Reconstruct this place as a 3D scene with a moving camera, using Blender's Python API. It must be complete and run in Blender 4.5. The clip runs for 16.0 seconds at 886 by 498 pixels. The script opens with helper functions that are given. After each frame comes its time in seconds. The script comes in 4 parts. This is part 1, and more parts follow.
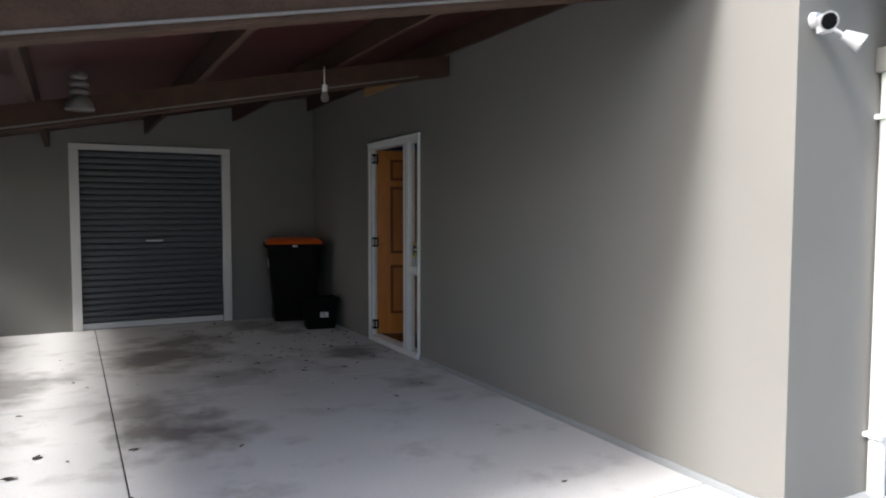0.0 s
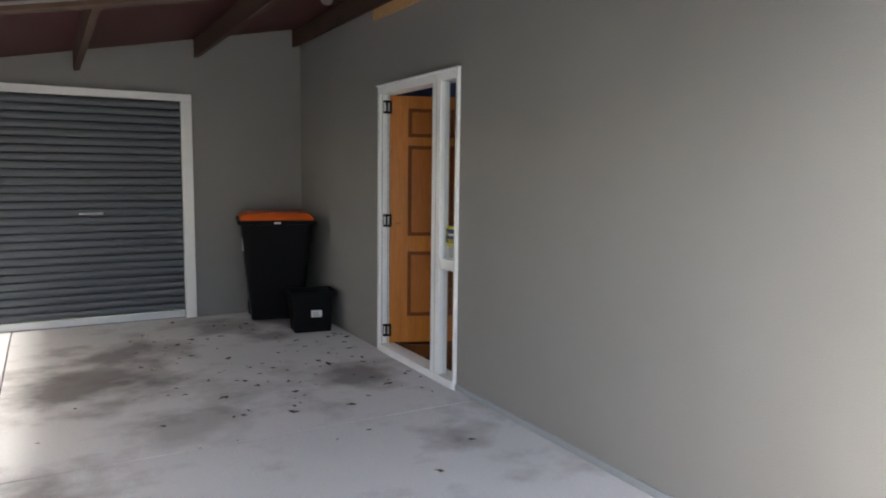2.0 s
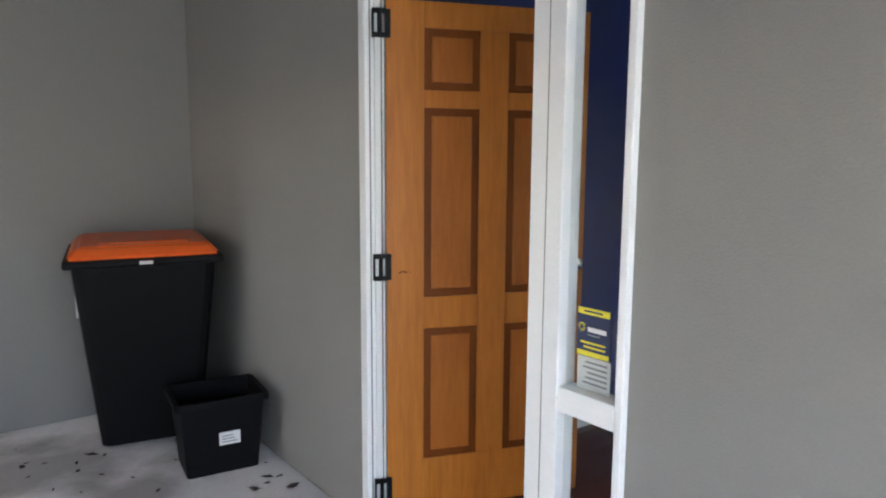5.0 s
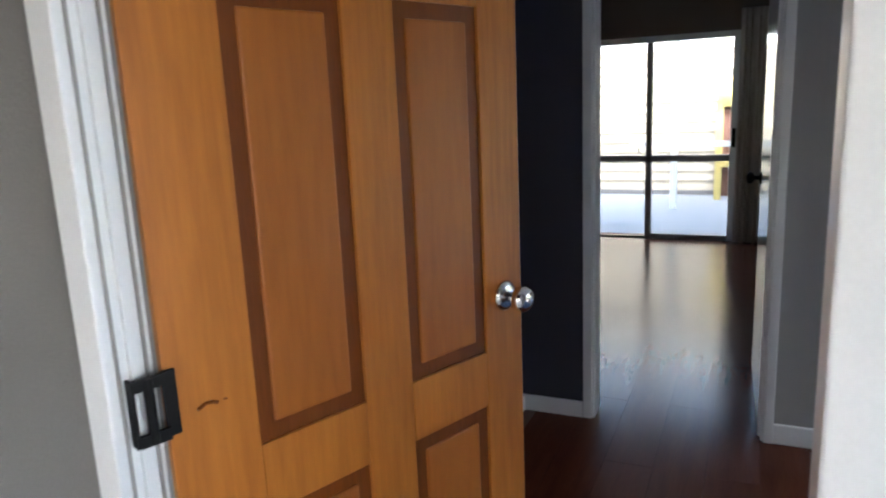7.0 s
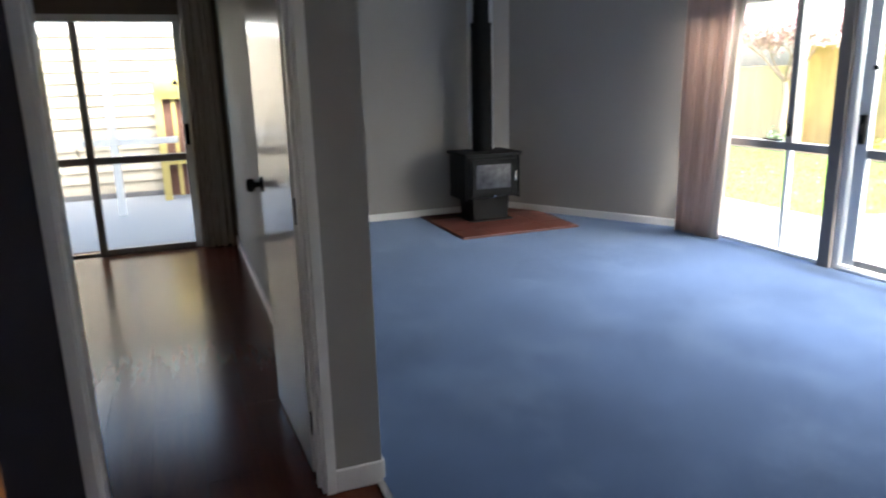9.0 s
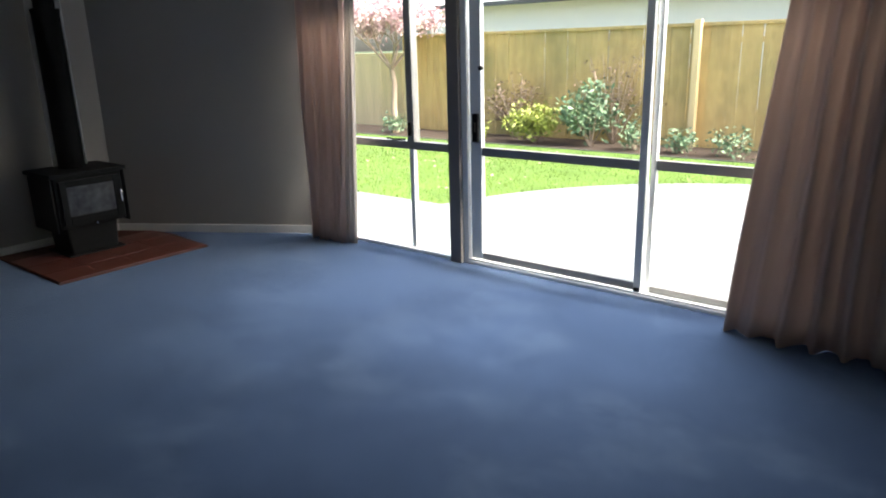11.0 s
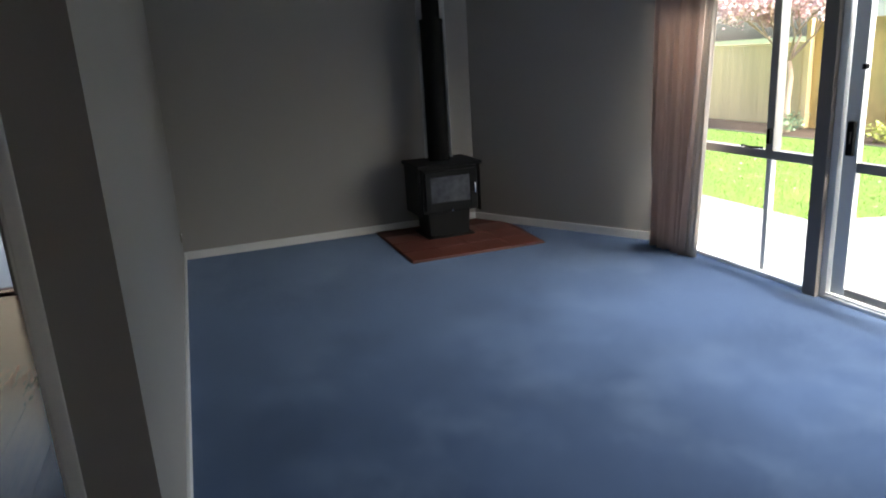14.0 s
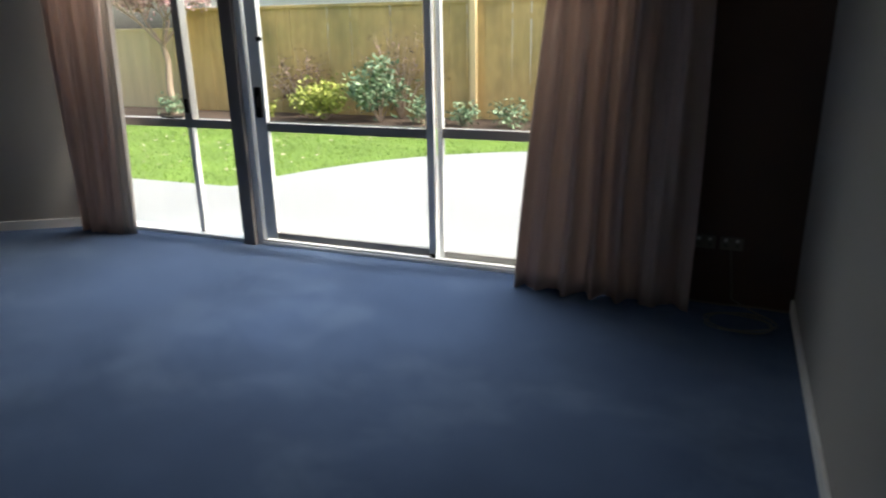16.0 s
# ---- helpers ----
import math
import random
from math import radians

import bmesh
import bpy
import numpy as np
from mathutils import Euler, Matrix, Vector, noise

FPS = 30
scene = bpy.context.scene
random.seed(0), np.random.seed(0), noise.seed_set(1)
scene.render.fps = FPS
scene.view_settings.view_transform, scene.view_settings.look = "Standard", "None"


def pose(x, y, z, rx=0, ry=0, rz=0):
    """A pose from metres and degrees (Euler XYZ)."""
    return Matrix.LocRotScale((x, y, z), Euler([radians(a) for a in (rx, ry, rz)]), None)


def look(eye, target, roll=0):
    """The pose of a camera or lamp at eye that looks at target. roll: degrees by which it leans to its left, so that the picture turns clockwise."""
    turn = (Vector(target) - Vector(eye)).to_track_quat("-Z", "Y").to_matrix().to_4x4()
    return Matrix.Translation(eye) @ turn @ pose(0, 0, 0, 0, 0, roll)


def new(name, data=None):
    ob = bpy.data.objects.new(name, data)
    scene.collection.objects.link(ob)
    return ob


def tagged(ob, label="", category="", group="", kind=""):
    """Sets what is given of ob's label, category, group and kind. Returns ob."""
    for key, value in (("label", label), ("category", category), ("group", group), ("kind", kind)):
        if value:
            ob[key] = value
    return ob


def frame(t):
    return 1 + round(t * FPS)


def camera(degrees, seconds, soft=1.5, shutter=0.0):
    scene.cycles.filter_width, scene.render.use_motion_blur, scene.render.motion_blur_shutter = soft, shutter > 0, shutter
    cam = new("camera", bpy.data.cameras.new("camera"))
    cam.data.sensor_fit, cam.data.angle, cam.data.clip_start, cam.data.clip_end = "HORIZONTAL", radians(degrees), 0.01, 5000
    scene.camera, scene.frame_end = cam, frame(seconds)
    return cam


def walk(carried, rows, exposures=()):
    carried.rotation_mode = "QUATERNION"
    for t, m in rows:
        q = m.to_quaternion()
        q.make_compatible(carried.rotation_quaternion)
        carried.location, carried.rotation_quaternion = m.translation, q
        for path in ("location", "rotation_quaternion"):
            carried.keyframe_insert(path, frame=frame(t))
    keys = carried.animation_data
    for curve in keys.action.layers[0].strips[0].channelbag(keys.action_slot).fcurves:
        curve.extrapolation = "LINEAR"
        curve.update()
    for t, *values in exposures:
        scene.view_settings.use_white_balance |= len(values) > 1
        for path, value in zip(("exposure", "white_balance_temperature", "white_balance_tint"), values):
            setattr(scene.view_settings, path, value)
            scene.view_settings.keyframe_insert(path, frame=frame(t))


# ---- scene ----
cam = camera(65.0, 16.0, soft=2.0, shutter=0.22)
PATH = [
    (0, (-2.858, -5.812, 1.412), (-1.915, -4.052, 1.297), 0.1),
    (0.5, (-2.703, -5.299, 1.412), (-1.749, -3.548, 1.256), 0.6),
    (1, (-2.58, -4.84, 1.426), (-1.615, -3.098, 1.235), 0.5),
    (1.5, (-2.461, -4.381, 1.436), (-1.489, -2.646, 1.225), 0.6),
    (2, (-2.322, -3.896, 1.433), (-1.336, -2.169, 1.217), 0.7),
    (2.5, (-2.128, -3.401, 1.439), (-1.142, -1.676, 1.211), 0.6),
    (3, (-1.968, -2.9, 1.458), (-0.971, -1.184, 1.214), 0.4),
    (3.5, (-1.858, -2.416, 1.476), (-0.822, -0.724, 1.222), 0.4),
    (4, (-1.704, -1.948, 1.487), (-0.63, -0.281, 1.225), 0.3),
    (4.2, (-1.638, -1.769, 1.488), (-0.546, -0.114, 1.226), 0.5),
    (6.5, (-0.837, 0.101, 1.426), (0.798, 1.2, 1.08), -2.3),
    (7, (-0.644, 0.366, 1.463), (1.143, 1.167, 1.058), -2.5),
    (7.5, (-0.412, 0.58, 1.461), (1.488, 1.007, 1.005), -1.6),
    (8, (-0.123, 0.679, 1.42), (1.816, 0.71, 0.932), -1.1),
    (8.5, (0.075, 0.657, 1.391), (1.992, 0.347, 0.911), -1.6),
    (8.7, (0.079, 0.642, 1.413), (1.968, 0.201, 0.924), -1.8),
    (9, (0.096, 0.64, 1.469), (1.912, -0.046, 0.988), -1.5),
    (9.5, (0.315, 0.647, 1.529), (1.879, -0.491, 1.021), -2.0),
    (10, (0.414, 0.572, 1.554), (1.613, -0.932, 1.006), -1.6),
    (12.3, (0.812, -0.18, 1.638), (2.218, -1.443, 0.981), -1.5),
    (12.5, (0.774, -0.202, 1.642), (2.335, -1.27, 0.99), -1.9),
    (13, (0.586, -0.193, 1.665), (2.352, -0.911, 1.06), -3.8),
    (13.5, (0.474, -0.2, 1.67), (2.299, -0.786, 1.101), -3.5),
    (14, (0.523, -0.143, 1.65), (2.344, -0.773, 1.115), -3.5),
    (14.5, (0.624, -0.039, 1.627), (2.361, -0.883, 1.11), -2.8),
    (15, (0.82, 0.038, 1.578), (2.273, -1.23, 1.05), -0.7),
    (15.5, (0.805, 0.128, 1.554), (1.849, -1.479, 0.981), -1.1),
    (16, (0.61, 0.187, 1.543), (1.334, -1.57, 0.919), -1.2),
]
walk(cam, [(t, look(eye, target, roll)) for t, eye, target, roll in PATH],
     exposures=[(0, 0.95, 6200, 10), (1, 2.0, 6150, 10), (2, 2.45, 6400, 10), (3, 2.75, 6400, 10), (4.2, 3.15, 6250, 10), (6.3, 3.7, 5950, 10), (7, 3.6, 5950, 10), (7.5, 3.8, 5600, 10), (8, 3.55, 5950, 10), (9, 3.3, 6450, 10), (10, 2.75, 6650, 8), (12.5, 1.5, 6600, 8), (13, 2.1, 6600, 8), (13.5, 2.1, 6650, 8), (14.5, 2.55, 6500, 8), (15, 2.3, 6400, 8), (15.5, 1.55, 6800, 8), (16, 1.45, 6800, 8)])

# ---- world and sun ----
SUN_EL, SUN_AZ = 43, 264          # degrees; azimuth turned from +y towards +x
world = bpy.data.worlds.new("world")
scene.world = world
world.use_nodes = True
wn = world.node_tree
sky = wn.nodes.new("ShaderNodeTexSky")
sky.sky_type, sky.sun_disc = "NISHITA", False
sky.sun_elevation, sky.sun_rotation = radians(SUN_EL), radians(SUN_AZ)
sky.air_density, sky.dust_density, sky.ozone_density = 1.0, 4.0, 0.6
wn.links.new(sky.outputs[0], wn.nodes["Background"].inputs[0])
wn.nodes["Background"].inputs[1].default_value = 0.15
sun = new("sun", bpy.data.lights.new("sun", "SUN"))
sun.data.energy, sun.data.angle, sun.data.color = 3.2, radians(11), (1.0, 0.96, 0.91)
a, e = radians(SUN_AZ), radians(SUN_EL)
sun.matrix_world = look((0, 0, 0), (-math.sin(a) * math.cos(e), -math.cos(a) * math.cos(e), -math.sin(e)))


# added fill lamp for the sky's light, hidden outside above the patio door's opening
fill_lamp = new("patio_fill_lamp", bpy.data.lights.new("patio_fill_lamp", "AREA"))
fill_lamp.data.shape, fill_lamp.data.size, fill_lamp.data.size_y = "RECTANGLE", 4.0, 0.2
fill_lamp.data.energy, fill_lamp.data.color = 24, (0.96, 0.98, 1.0)
fill_lamp.matrix_world = Matrix.Translation((3.30, -4.05, 2.10)) @ Matrix.Rotation(radians(40), 4, "X")
fill_lamp.data.spread = radians(115)

# ---- materials ----
def mat(name, col, rough=0.6, var=0.12, fine=60.0, coarse=2.5, bump=0.15, stretch=(1, 1, 1), metal=0.0, tint=None, depth=0.004,
        per_piece=0.0, per_island=0.0, spec=0.5):
    """A painted, wooden, metal or mineral surface: grain and broad unevenness, with fine relief."""
    m = bpy.data.materials.new(name)
    m.use_nodes = True
    t = m.node_tree
    b = t.nodes["Principled BSDF"]
    b.inputs["Roughness"].default_value, b.inputs["Metallic"].default_value = rough, metal
    b.inputs["Specular IOR Level"].default_value = spec
    co = t.nodes.new("ShaderNodeTexCoord")
    mp = t.nodes.new("ShaderNodeMapping")
    mp.inputs["Scale"].default_value = stretch
    t.links.new(co.outputs["Object"], mp.inputs["Vector"])
    n1, n2 = t.nodes.new("ShaderNodeTexNoise"), t.nodes.new("ShaderNodeTexNoise")
    for n, sc, de in ((n1, fine, 4), (n2, coarse, 6)):
        n.inputs["Scale"].default_value, n.inputs["Detail"].default_value = sc, de
        t.links.new(mp.outputs[0], n.inputs["Vector"])
    mixn = t.nodes.new("ShaderNodeMath")
    mixn.operation = "MULTIPLY_ADD"
    t.links.new(n1.outputs["Fac"], mixn.inputs[0])
    mixn.inputs[1].default_value = 0.45
    half = t.nodes.new("ShaderNodeMath")
    half.operation = "MULTIPLY_ADD"
    half.inputs[1].default_value, half.inputs[2].default_value = 0.55, 0.0
    t.links.new(n2.outputs["Fac"], half.inputs[0])
    t.links.new(half.outputs[0], mixn.inputs[2])
    value = mixn.outputs[0]
    for kind, amount in (("ShaderNodeObjectInfo", per_piece), ("ShaderNodeNewGeometry", per_island)):
        if amount:
            oi = t.nodes.new(kind)
            add = t.nodes.new("ShaderNodeMath")
            add.operation = "MULTIPLY_ADD"
            t.links.new(oi.outputs["Random" if kind == "ShaderNodeObjectInfo" else "Random Per Island"], add.inputs[0])
            add.inputs[1].default_value = amount
            t.links.new(value, add.inputs[2])
            sub = t.nodes.new("ShaderNodeMath")
            sub.operation = "SUBTRACT"
            sub.inputs[1].default_value = amount / 2
            t.links.new(add.outputs[0], sub.inputs[0])
            value = sub.outputs[0]
    ramp = t.nodes.new("ShaderNodeValToRGB")
    lo, hi = ramp.color_ramp.elements
    lo.position, hi.position = 0.25, 0.75
    lo.color = (*[c * (1 - var) for c in col], 1)
    hi.color = (*[min(1, c * (1 + var)) for c in (tint or col)], 1)
    t.links.new(value, ramp.inputs["Fac"])
    t.links.new(ramp.outputs[0], b.inputs["Base Color"])
    bp = t.nodes.new("ShaderNodeBump")
    bp.inputs["Strength"].default_value, bp.inputs["Distance"].default_value = bump, depth
    t.links.new(n1.outputs["Fac"], bp.inputs["Height"])
    t.links.new(bp.outputs[0], b.inputs["Normal"])
    return m


def stained(m, col, scale, lo, hi, stretch=(1, 1, 1), amount=0.7, seed=0.0):
    """Lays stains with a ragged outline of their own over a material."""
    t = m.node_tree
    b = t.nodes["Principled BSDF"]
    under = b.inputs["Base Color"].links[0].from_socket
    co, mp, n = t.nodes.new("ShaderNodeTexCoord"), t.nodes.new("ShaderNodeMapping"), t.nodes.new("ShaderNodeTexNoise")
    mp.inputs["Scale"].default_value, mp.inputs["Location"].default_value = stretch, (seed, seed * 0.7, 0)
    t.links.new(co.outputs["Object"], mp.inputs[0])
    t.links.new(mp.outputs[0], n.inputs["Vector"])
    n.inputs["Scale"].default_value, n.inputs["Detail"].default_value, n.inputs["Roughness"].default_value = scale, 9, 0.62
    r = t.nodes.new("ShaderNodeMapRange")
    r.inputs["From Min"].default_value, r.inputs["From Max"].default_value, r.inputs["To Max"].default_value = lo, hi, amount
    t.links.new(n.outputs["Fac"], r.inputs["Value"])
    mx = t.nodes.new("ShaderNodeMix")
    mx.data_type = "RGBA"
    t.links.new(r.outputs[0], mx.inputs["Factor"])
    t.links.new(under, mx.inputs["A"])
    mx.inputs["B"].default_value = (*col, 1)
    t.links.new(mx.outputs["Result"], b.inputs["Base Color"])
    return m


def placed(m):
    """Lets a material run on over pieces that share one mesh, by their place in the world."""
    t = m.node_tree
    geo = t.nodes.new("ShaderNodeNewGeometry")
    for link in [l for l in t.links if l.from_node.bl_idname == "ShaderNodeTexCoord"]:
        t.links.new(geo.outputs["Position"], link.to_socket)
    return m


def spot(m, col, centre, radius, scale, amount, seed):
    """Lays one ragged stain round a place on the ground over a material."""
    t = m.node_tree
    b = t.nodes["Principled BSDF"]
    under = b.inputs["Base Color"].links[0].from_socket
    co, n, d = t.nodes.new("ShaderNodeTexCoord"), t.nodes.new("ShaderNodeTexNoise"), t.nodes.new("ShaderNodeVectorMath")
    d.operation = "DISTANCE"
    d.inputs[1].default_value = (*centre, 0)
    n.noise_dimensions = "4D"
    n.inputs["W"].default_value, n.inputs["Scale"].default_value, n.inputs["Detail"].default_value = seed, scale, 8
    t.links.new(co.outputs["Object"], d.inputs[0])
    t.links.new(co.outputs["Object"], n.inputs["Vector"])
    k, r = t.nodes.new("ShaderNodeMath"), t.nodes.new("ShaderNodeMapRange")
    k.operation = "MULTIPLY_ADD"
    k.inputs[1].default_value = -0.42 / radius
    t.links.new(d.outputs["Value"], k.inputs[0])
    t.links.new(n.outputs["Fac"], k.inputs[2])
    r.inputs["From Min"].default_value, r.inputs["From Max"].default_value, r.inputs["To Max"].default_value = 0.12, 0.40, amount
    t.links.new(k.outputs[0], r.inputs["Value"])
    mx = t.nodes.new("ShaderNodeMix")
    mx.data_type = "RGBA"
    t.links.new(r.outputs[0], mx.inputs["Factor"])
    t.links.new(under, mx.inputs["A"])
    mx.inputs["B"].default_value = (*col, 1)
    t.links.new(mx.outputs["Result"], b.inputs["Base Color"])
    return m


def cloth(m, col, share=0.3):
    """Lets light shine through a cloth."""
    t = m.node_tree
    b, out = t.nodes["Principled BSDF"], t.nodes["Material Output"]
    tr, mx = t.nodes.new("ShaderNodeBsdfTranslucent"), t.nodes.new("ShaderNodeMixShader")
    tr.inputs["Color"].default_value = (*col, 1)
    mx.inputs[0].default_value = share
    t.links.new(b.outputs[0], mx.inputs[1])
    t.links.new(tr.outputs[0], mx.inputs[2])
    t.links.new(mx.outputs[0], out.inputs["Surface"])
    return m


def pane_mat(name):
    """Clear sheet glass: lets light straight through and mirrors a little, more at grazing angles."""
    m = bpy.data.materials.new(name)
    m.use_nodes = True
    t = m.node_tree
    out = t.nodes["Material Output"]
    t.nodes.remove(t.nodes["Principled BSDF"])
    tr, gl, lw, mx = (t.nodes.new("ShaderNode" + k) for k in ("BsdfTransparent", "BsdfGlossy", "LayerWeight", "MixShader"))
    pw, sc = t.nodes.new("ShaderNodeMath"), t.nodes.new("ShaderNodeMath")
    pw.operation, sc.operation = "POWER", "MULTIPLY_ADD"
    pw.inputs[1].default_value, sc.inputs[1].default_value, sc.inputs[2].default_value = 5.0, 0.35, 0.02
    t.links.new(lw.outputs["Facing"], pw.inputs[0])
    t.links.new(pw.outputs[0], sc.inputs[0])
    tr.inputs["Color"].default_value = (0.95, 0.96, 0.955, 1)
    gl.inputs["Roughness"].default_value = 0.02
    t.links.new(sc.outputs[0], mx.inputs[0])
    t.links.new(tr.outputs[0], mx.inputs[1])
    t.links.new(gl.outputs[0], mx.inputs[2])
    t.links.new(mx.outputs[0], out.inputs["Surface"])
    return m


def glass_mat(name, col=(1, 1, 1), rough=0.0):
    m = bpy.data.materials.new(name)
    m.use_nodes = True
    b = m.node_tree.nodes["Principled BSDF"]
    b.inputs["Base Color"].default_value = (*col, 1)
    b.inputs["Roughness"].default_value, b.inputs["Transmission Weight"].default_value, b.inputs["IOR"].default_value = rough, 1.0, 1.45
    return m


STUCCO = mat("stucco", (0.235, 0.229, 0.213), 0.85, 0.09, 160, 1.1, 0.55, depth=0.003)
PLASTER = mat("grey_wall_paint", (0.33, 0.313, 0.288), 0.7, 0.04, 220, 1.2, 0.08)
NAVY = mat("navy_wall_paint", (0.012, 0.022, 0.13), 0.55, 0.12, 200, 1.5, 0.08)
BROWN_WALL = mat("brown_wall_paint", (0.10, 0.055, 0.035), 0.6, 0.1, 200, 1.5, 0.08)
CHARCOAL = mat("charcoal_wall_paint", (0.050, 0.046, 0.058), 0.6, 0.1, 200, 1.5, 0.08)
UMBER = mat("umber_wall_paint", (0.17, 0.125, 0.095), 0.65, 0.08, 200, 1.5, 0.08)
CEIL = mat("ceiling_paint", (0.72, 0.70, 0.67), 0.8, 0.03, 200, 1.2, 0.08)
WHITE = mat("white_gloss_paint", (0.78, 0.77, 0.74), 0.35, 0.05, 90, 3, 0.06)
DOORWHITE = mat("white_door_paint", (0.66, 0.64, 0.60), 0.16, 0.03, 120, 2, 0.03)
ALU = mat("white_powder_coat", (0.80, 0.81, 0.80), 0.38, 0.05, 150, 4, 0.05)
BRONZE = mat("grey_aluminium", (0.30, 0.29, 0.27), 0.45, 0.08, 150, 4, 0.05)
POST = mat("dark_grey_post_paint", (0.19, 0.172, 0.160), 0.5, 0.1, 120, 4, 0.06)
PINE = mat("varnished_pine", (0.39, 0.120, 0.013), 0.42, 0.24, 14, 1.0, 0.05, (6, 6, 0.5), tint=(0.43, 0.155, 0.020), spec=0.3)
PINE = stained(PINE, (0.20, 0.055, 0.008), 1.3, 0.55, 0.78, (7, 7, 0.7), 0.5, 3.0)
PANEL = mat("varnished_veneer", (0.345, 0.103, 0.012), 0.40, 0.22, 12, 1.0, 0.05, (5, 5, 0.6), tint=(0.34, 0.112, 0.016), spec=0.3)
PANEL = stained(PANEL, (0.17, 0.046, 0.007), 1.6, 0.52, 0.75, (5, 5, 0.8), 0.5, 7.0)
GROOVE = mat("stained_moulding", (0.15, 0.038, 0.003), 0.45, 0.25, 26, 2, 0.1, (7, 7, 0.6), spec=0.25)
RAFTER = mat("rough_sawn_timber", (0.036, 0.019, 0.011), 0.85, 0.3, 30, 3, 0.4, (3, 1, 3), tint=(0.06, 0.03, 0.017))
REDROOF = mat("red_roof_sheet", (0.05, 0.010, 0.009), 0.55, 0.2, 50, 2, 0.1)
BLOCK = mat("raw_pine_blocking", (0.52, 0.30, 0.13), 0.7, 0.2, 40, 3, 0.2, (1, 6, 6))
CONC = stained(mat("concrete", (0.64, 0.635, 0.62), 0.85, 0.12, 70, 1.1, 0.35, depth=0.003), (0.10, 0.092, 0.085), 0.6, 0.56, 0.72, (1, 1.15, 1), 0.75)
CONC = stained(CONC, (0.17, 0.155, 0.14), 1.8, 0.54, 0.74, (1, 1.1, 1), 0.5, 4.0)
for k_, (x_, y_, r_, a_) in enumerate(((-2.15, 1.2, 0.75, 0.75), (-1.85, 1.95, 0.6, 0.7), (-2.25, -1.2, 0.55, 0.8), (-2.5, -0.6, 0.4, 0.6), (-0.45, 0.65, 0.45, 0.75), (-0.42, -0.75, 0.28, 0.6), (-1.67, 0.06, 0.4, 0.4), (-0.67, 2.05, 0.32, 0.6), (-0.9, 2.6, 0.55, 0.6), (-3.4, 0.6, 0.7, 0.6))):
    spot(CONC, (0.13, 0.118, 0.105), (x_, y_), r_, 3.2, a_, k_ * 3.7)
PATIO = mat("pale_concrete", (0.30, 0.315, 0.325), 0.8, 0.10, 60, 0.9, 0.25)
DARKGROUND = mat("dark_ground", (0.055, 0.054, 0.053), 0.9, 0.25, 120, 1.5, 0.5)
JOINT = mat("joint_dirt", (0.10, 0.09, 0.08), 0.95, 0.2, 40, 3, 0.2)
CARPET = stained(mat("blue_carpet", (0.040, 0.067, 0.132), 0.97, 0.18, 900, 1.4, 0.4, tint=(0.070, 0.109, 0.198), depth=0.004, spec=0.15),
                 (0.20, 0.27, 0.385), 1.1, 0.50, 0.78, (1, 1.3, 1), 0.42, 2.0)
CARPET.node_tree.nodes["Principled BSDF"].inputs["Sheen Weight"].default_value = 0.6
CARPET.node_tree.nodes["Principled BSDF"].inputs["Sheen Roughness"].default_value = 0.28
CARPET.node_tree.nodes["Principled BSDF"].inputs["Sheen Tint"].default_value = (0.62, 0.78, 1.0, 1)
LAMINATE = mat("red_brown_laminate", (0.068, 0.017, 0.009), 0.2, 0.18, 18, 2.4, 0.0, (0.7, 9, 1), tint=(0.088, 0.024, 0.012), per_piece=0.08, spec=0.16)
HEARTH = mat("terracotta_tile", (0.145, 0.042, 0.029), 0.36, 0.16, 60, 4, 0.1, per_piece=0.2)
GROUT = mat("dark_grout", (0.12, 0.06, 0.045), 0.9, 0.2, 80, 4, 0.2)
STEEL = mat("steel_curtain", (0.092, 0.10, 0.108), 0.48, 0.1, 60, 2, 0.05, (0.4, 1, 6), metal=0.25)
BLACKP = mat("black_plastic", (0.004, 0.0042, 0.005), 0.55, 0.2, 180, 5, 0.12, spec=0.10)
ORANGEP = mat("orange_plastic", (0.72, 0.125, 0.018), 0.42, 0.12, 150, 4, 0.1)
RUBBER = mat("rubber", (0.02, 0.02, 0.02), 0.8, 0.2, 90, 5, 0.2)
# white things greyed in their colour to look as dim as in shade
SHADEWHITE = mat("shaded_white", (0.15, 0.14, 0.13), 0.6, 0.2, 60, 6, 0.1)
BEIGEP = mat("aged_beige_plastic", (0.21, 0.185, 0.15), 0.5, 0.08, 120, 6, 0.03)
PAPER = mat("white_label", (0.75, 0.75, 0.73), 0.6, 0.06, 120, 6, 0.03)
GREYPRINT = mat("grey_print", (0.25, 0.26, 0.29), 0.6, 0.1, 120, 6, 0.03)
YELLOW = mat("yellow_print", (0.80, 0.70, 0.03), 0.5, 0.05, 120, 6, 0.03)
NAVYPRINT = mat("navy_print", (0.010, 0.020, 0.075), 0.4, 0.1, 120, 6, 0.03)
IRON = mat("black_stove_enamel", (0.010, 0.0103, 0.0105), 0.6, 0.2, 140, 5, 0.15, spec=0.18)
FLUE = mat("matt_black_flue", (0.007, 0.007, 0.007), 0.65, 0.2, 140, 5, 0.1, spec=0.12)
BLACKMETAL = mat("black_metal", (0.006, 0.006, 0.006), 0.5, 0.2, 140, 5, 0.1, metal=0.0, spec=0.14)
CHROME = mat("chrome", (0.72, 0.71, 0.69), 0.12, 0.04, 90, 5, 0.02, metal=1.0)
SILVER = mat("silver_paint", (0.66, 0.67, 0.68), 0.35, 0.05, 90, 5, 0.03, metal=0.35)
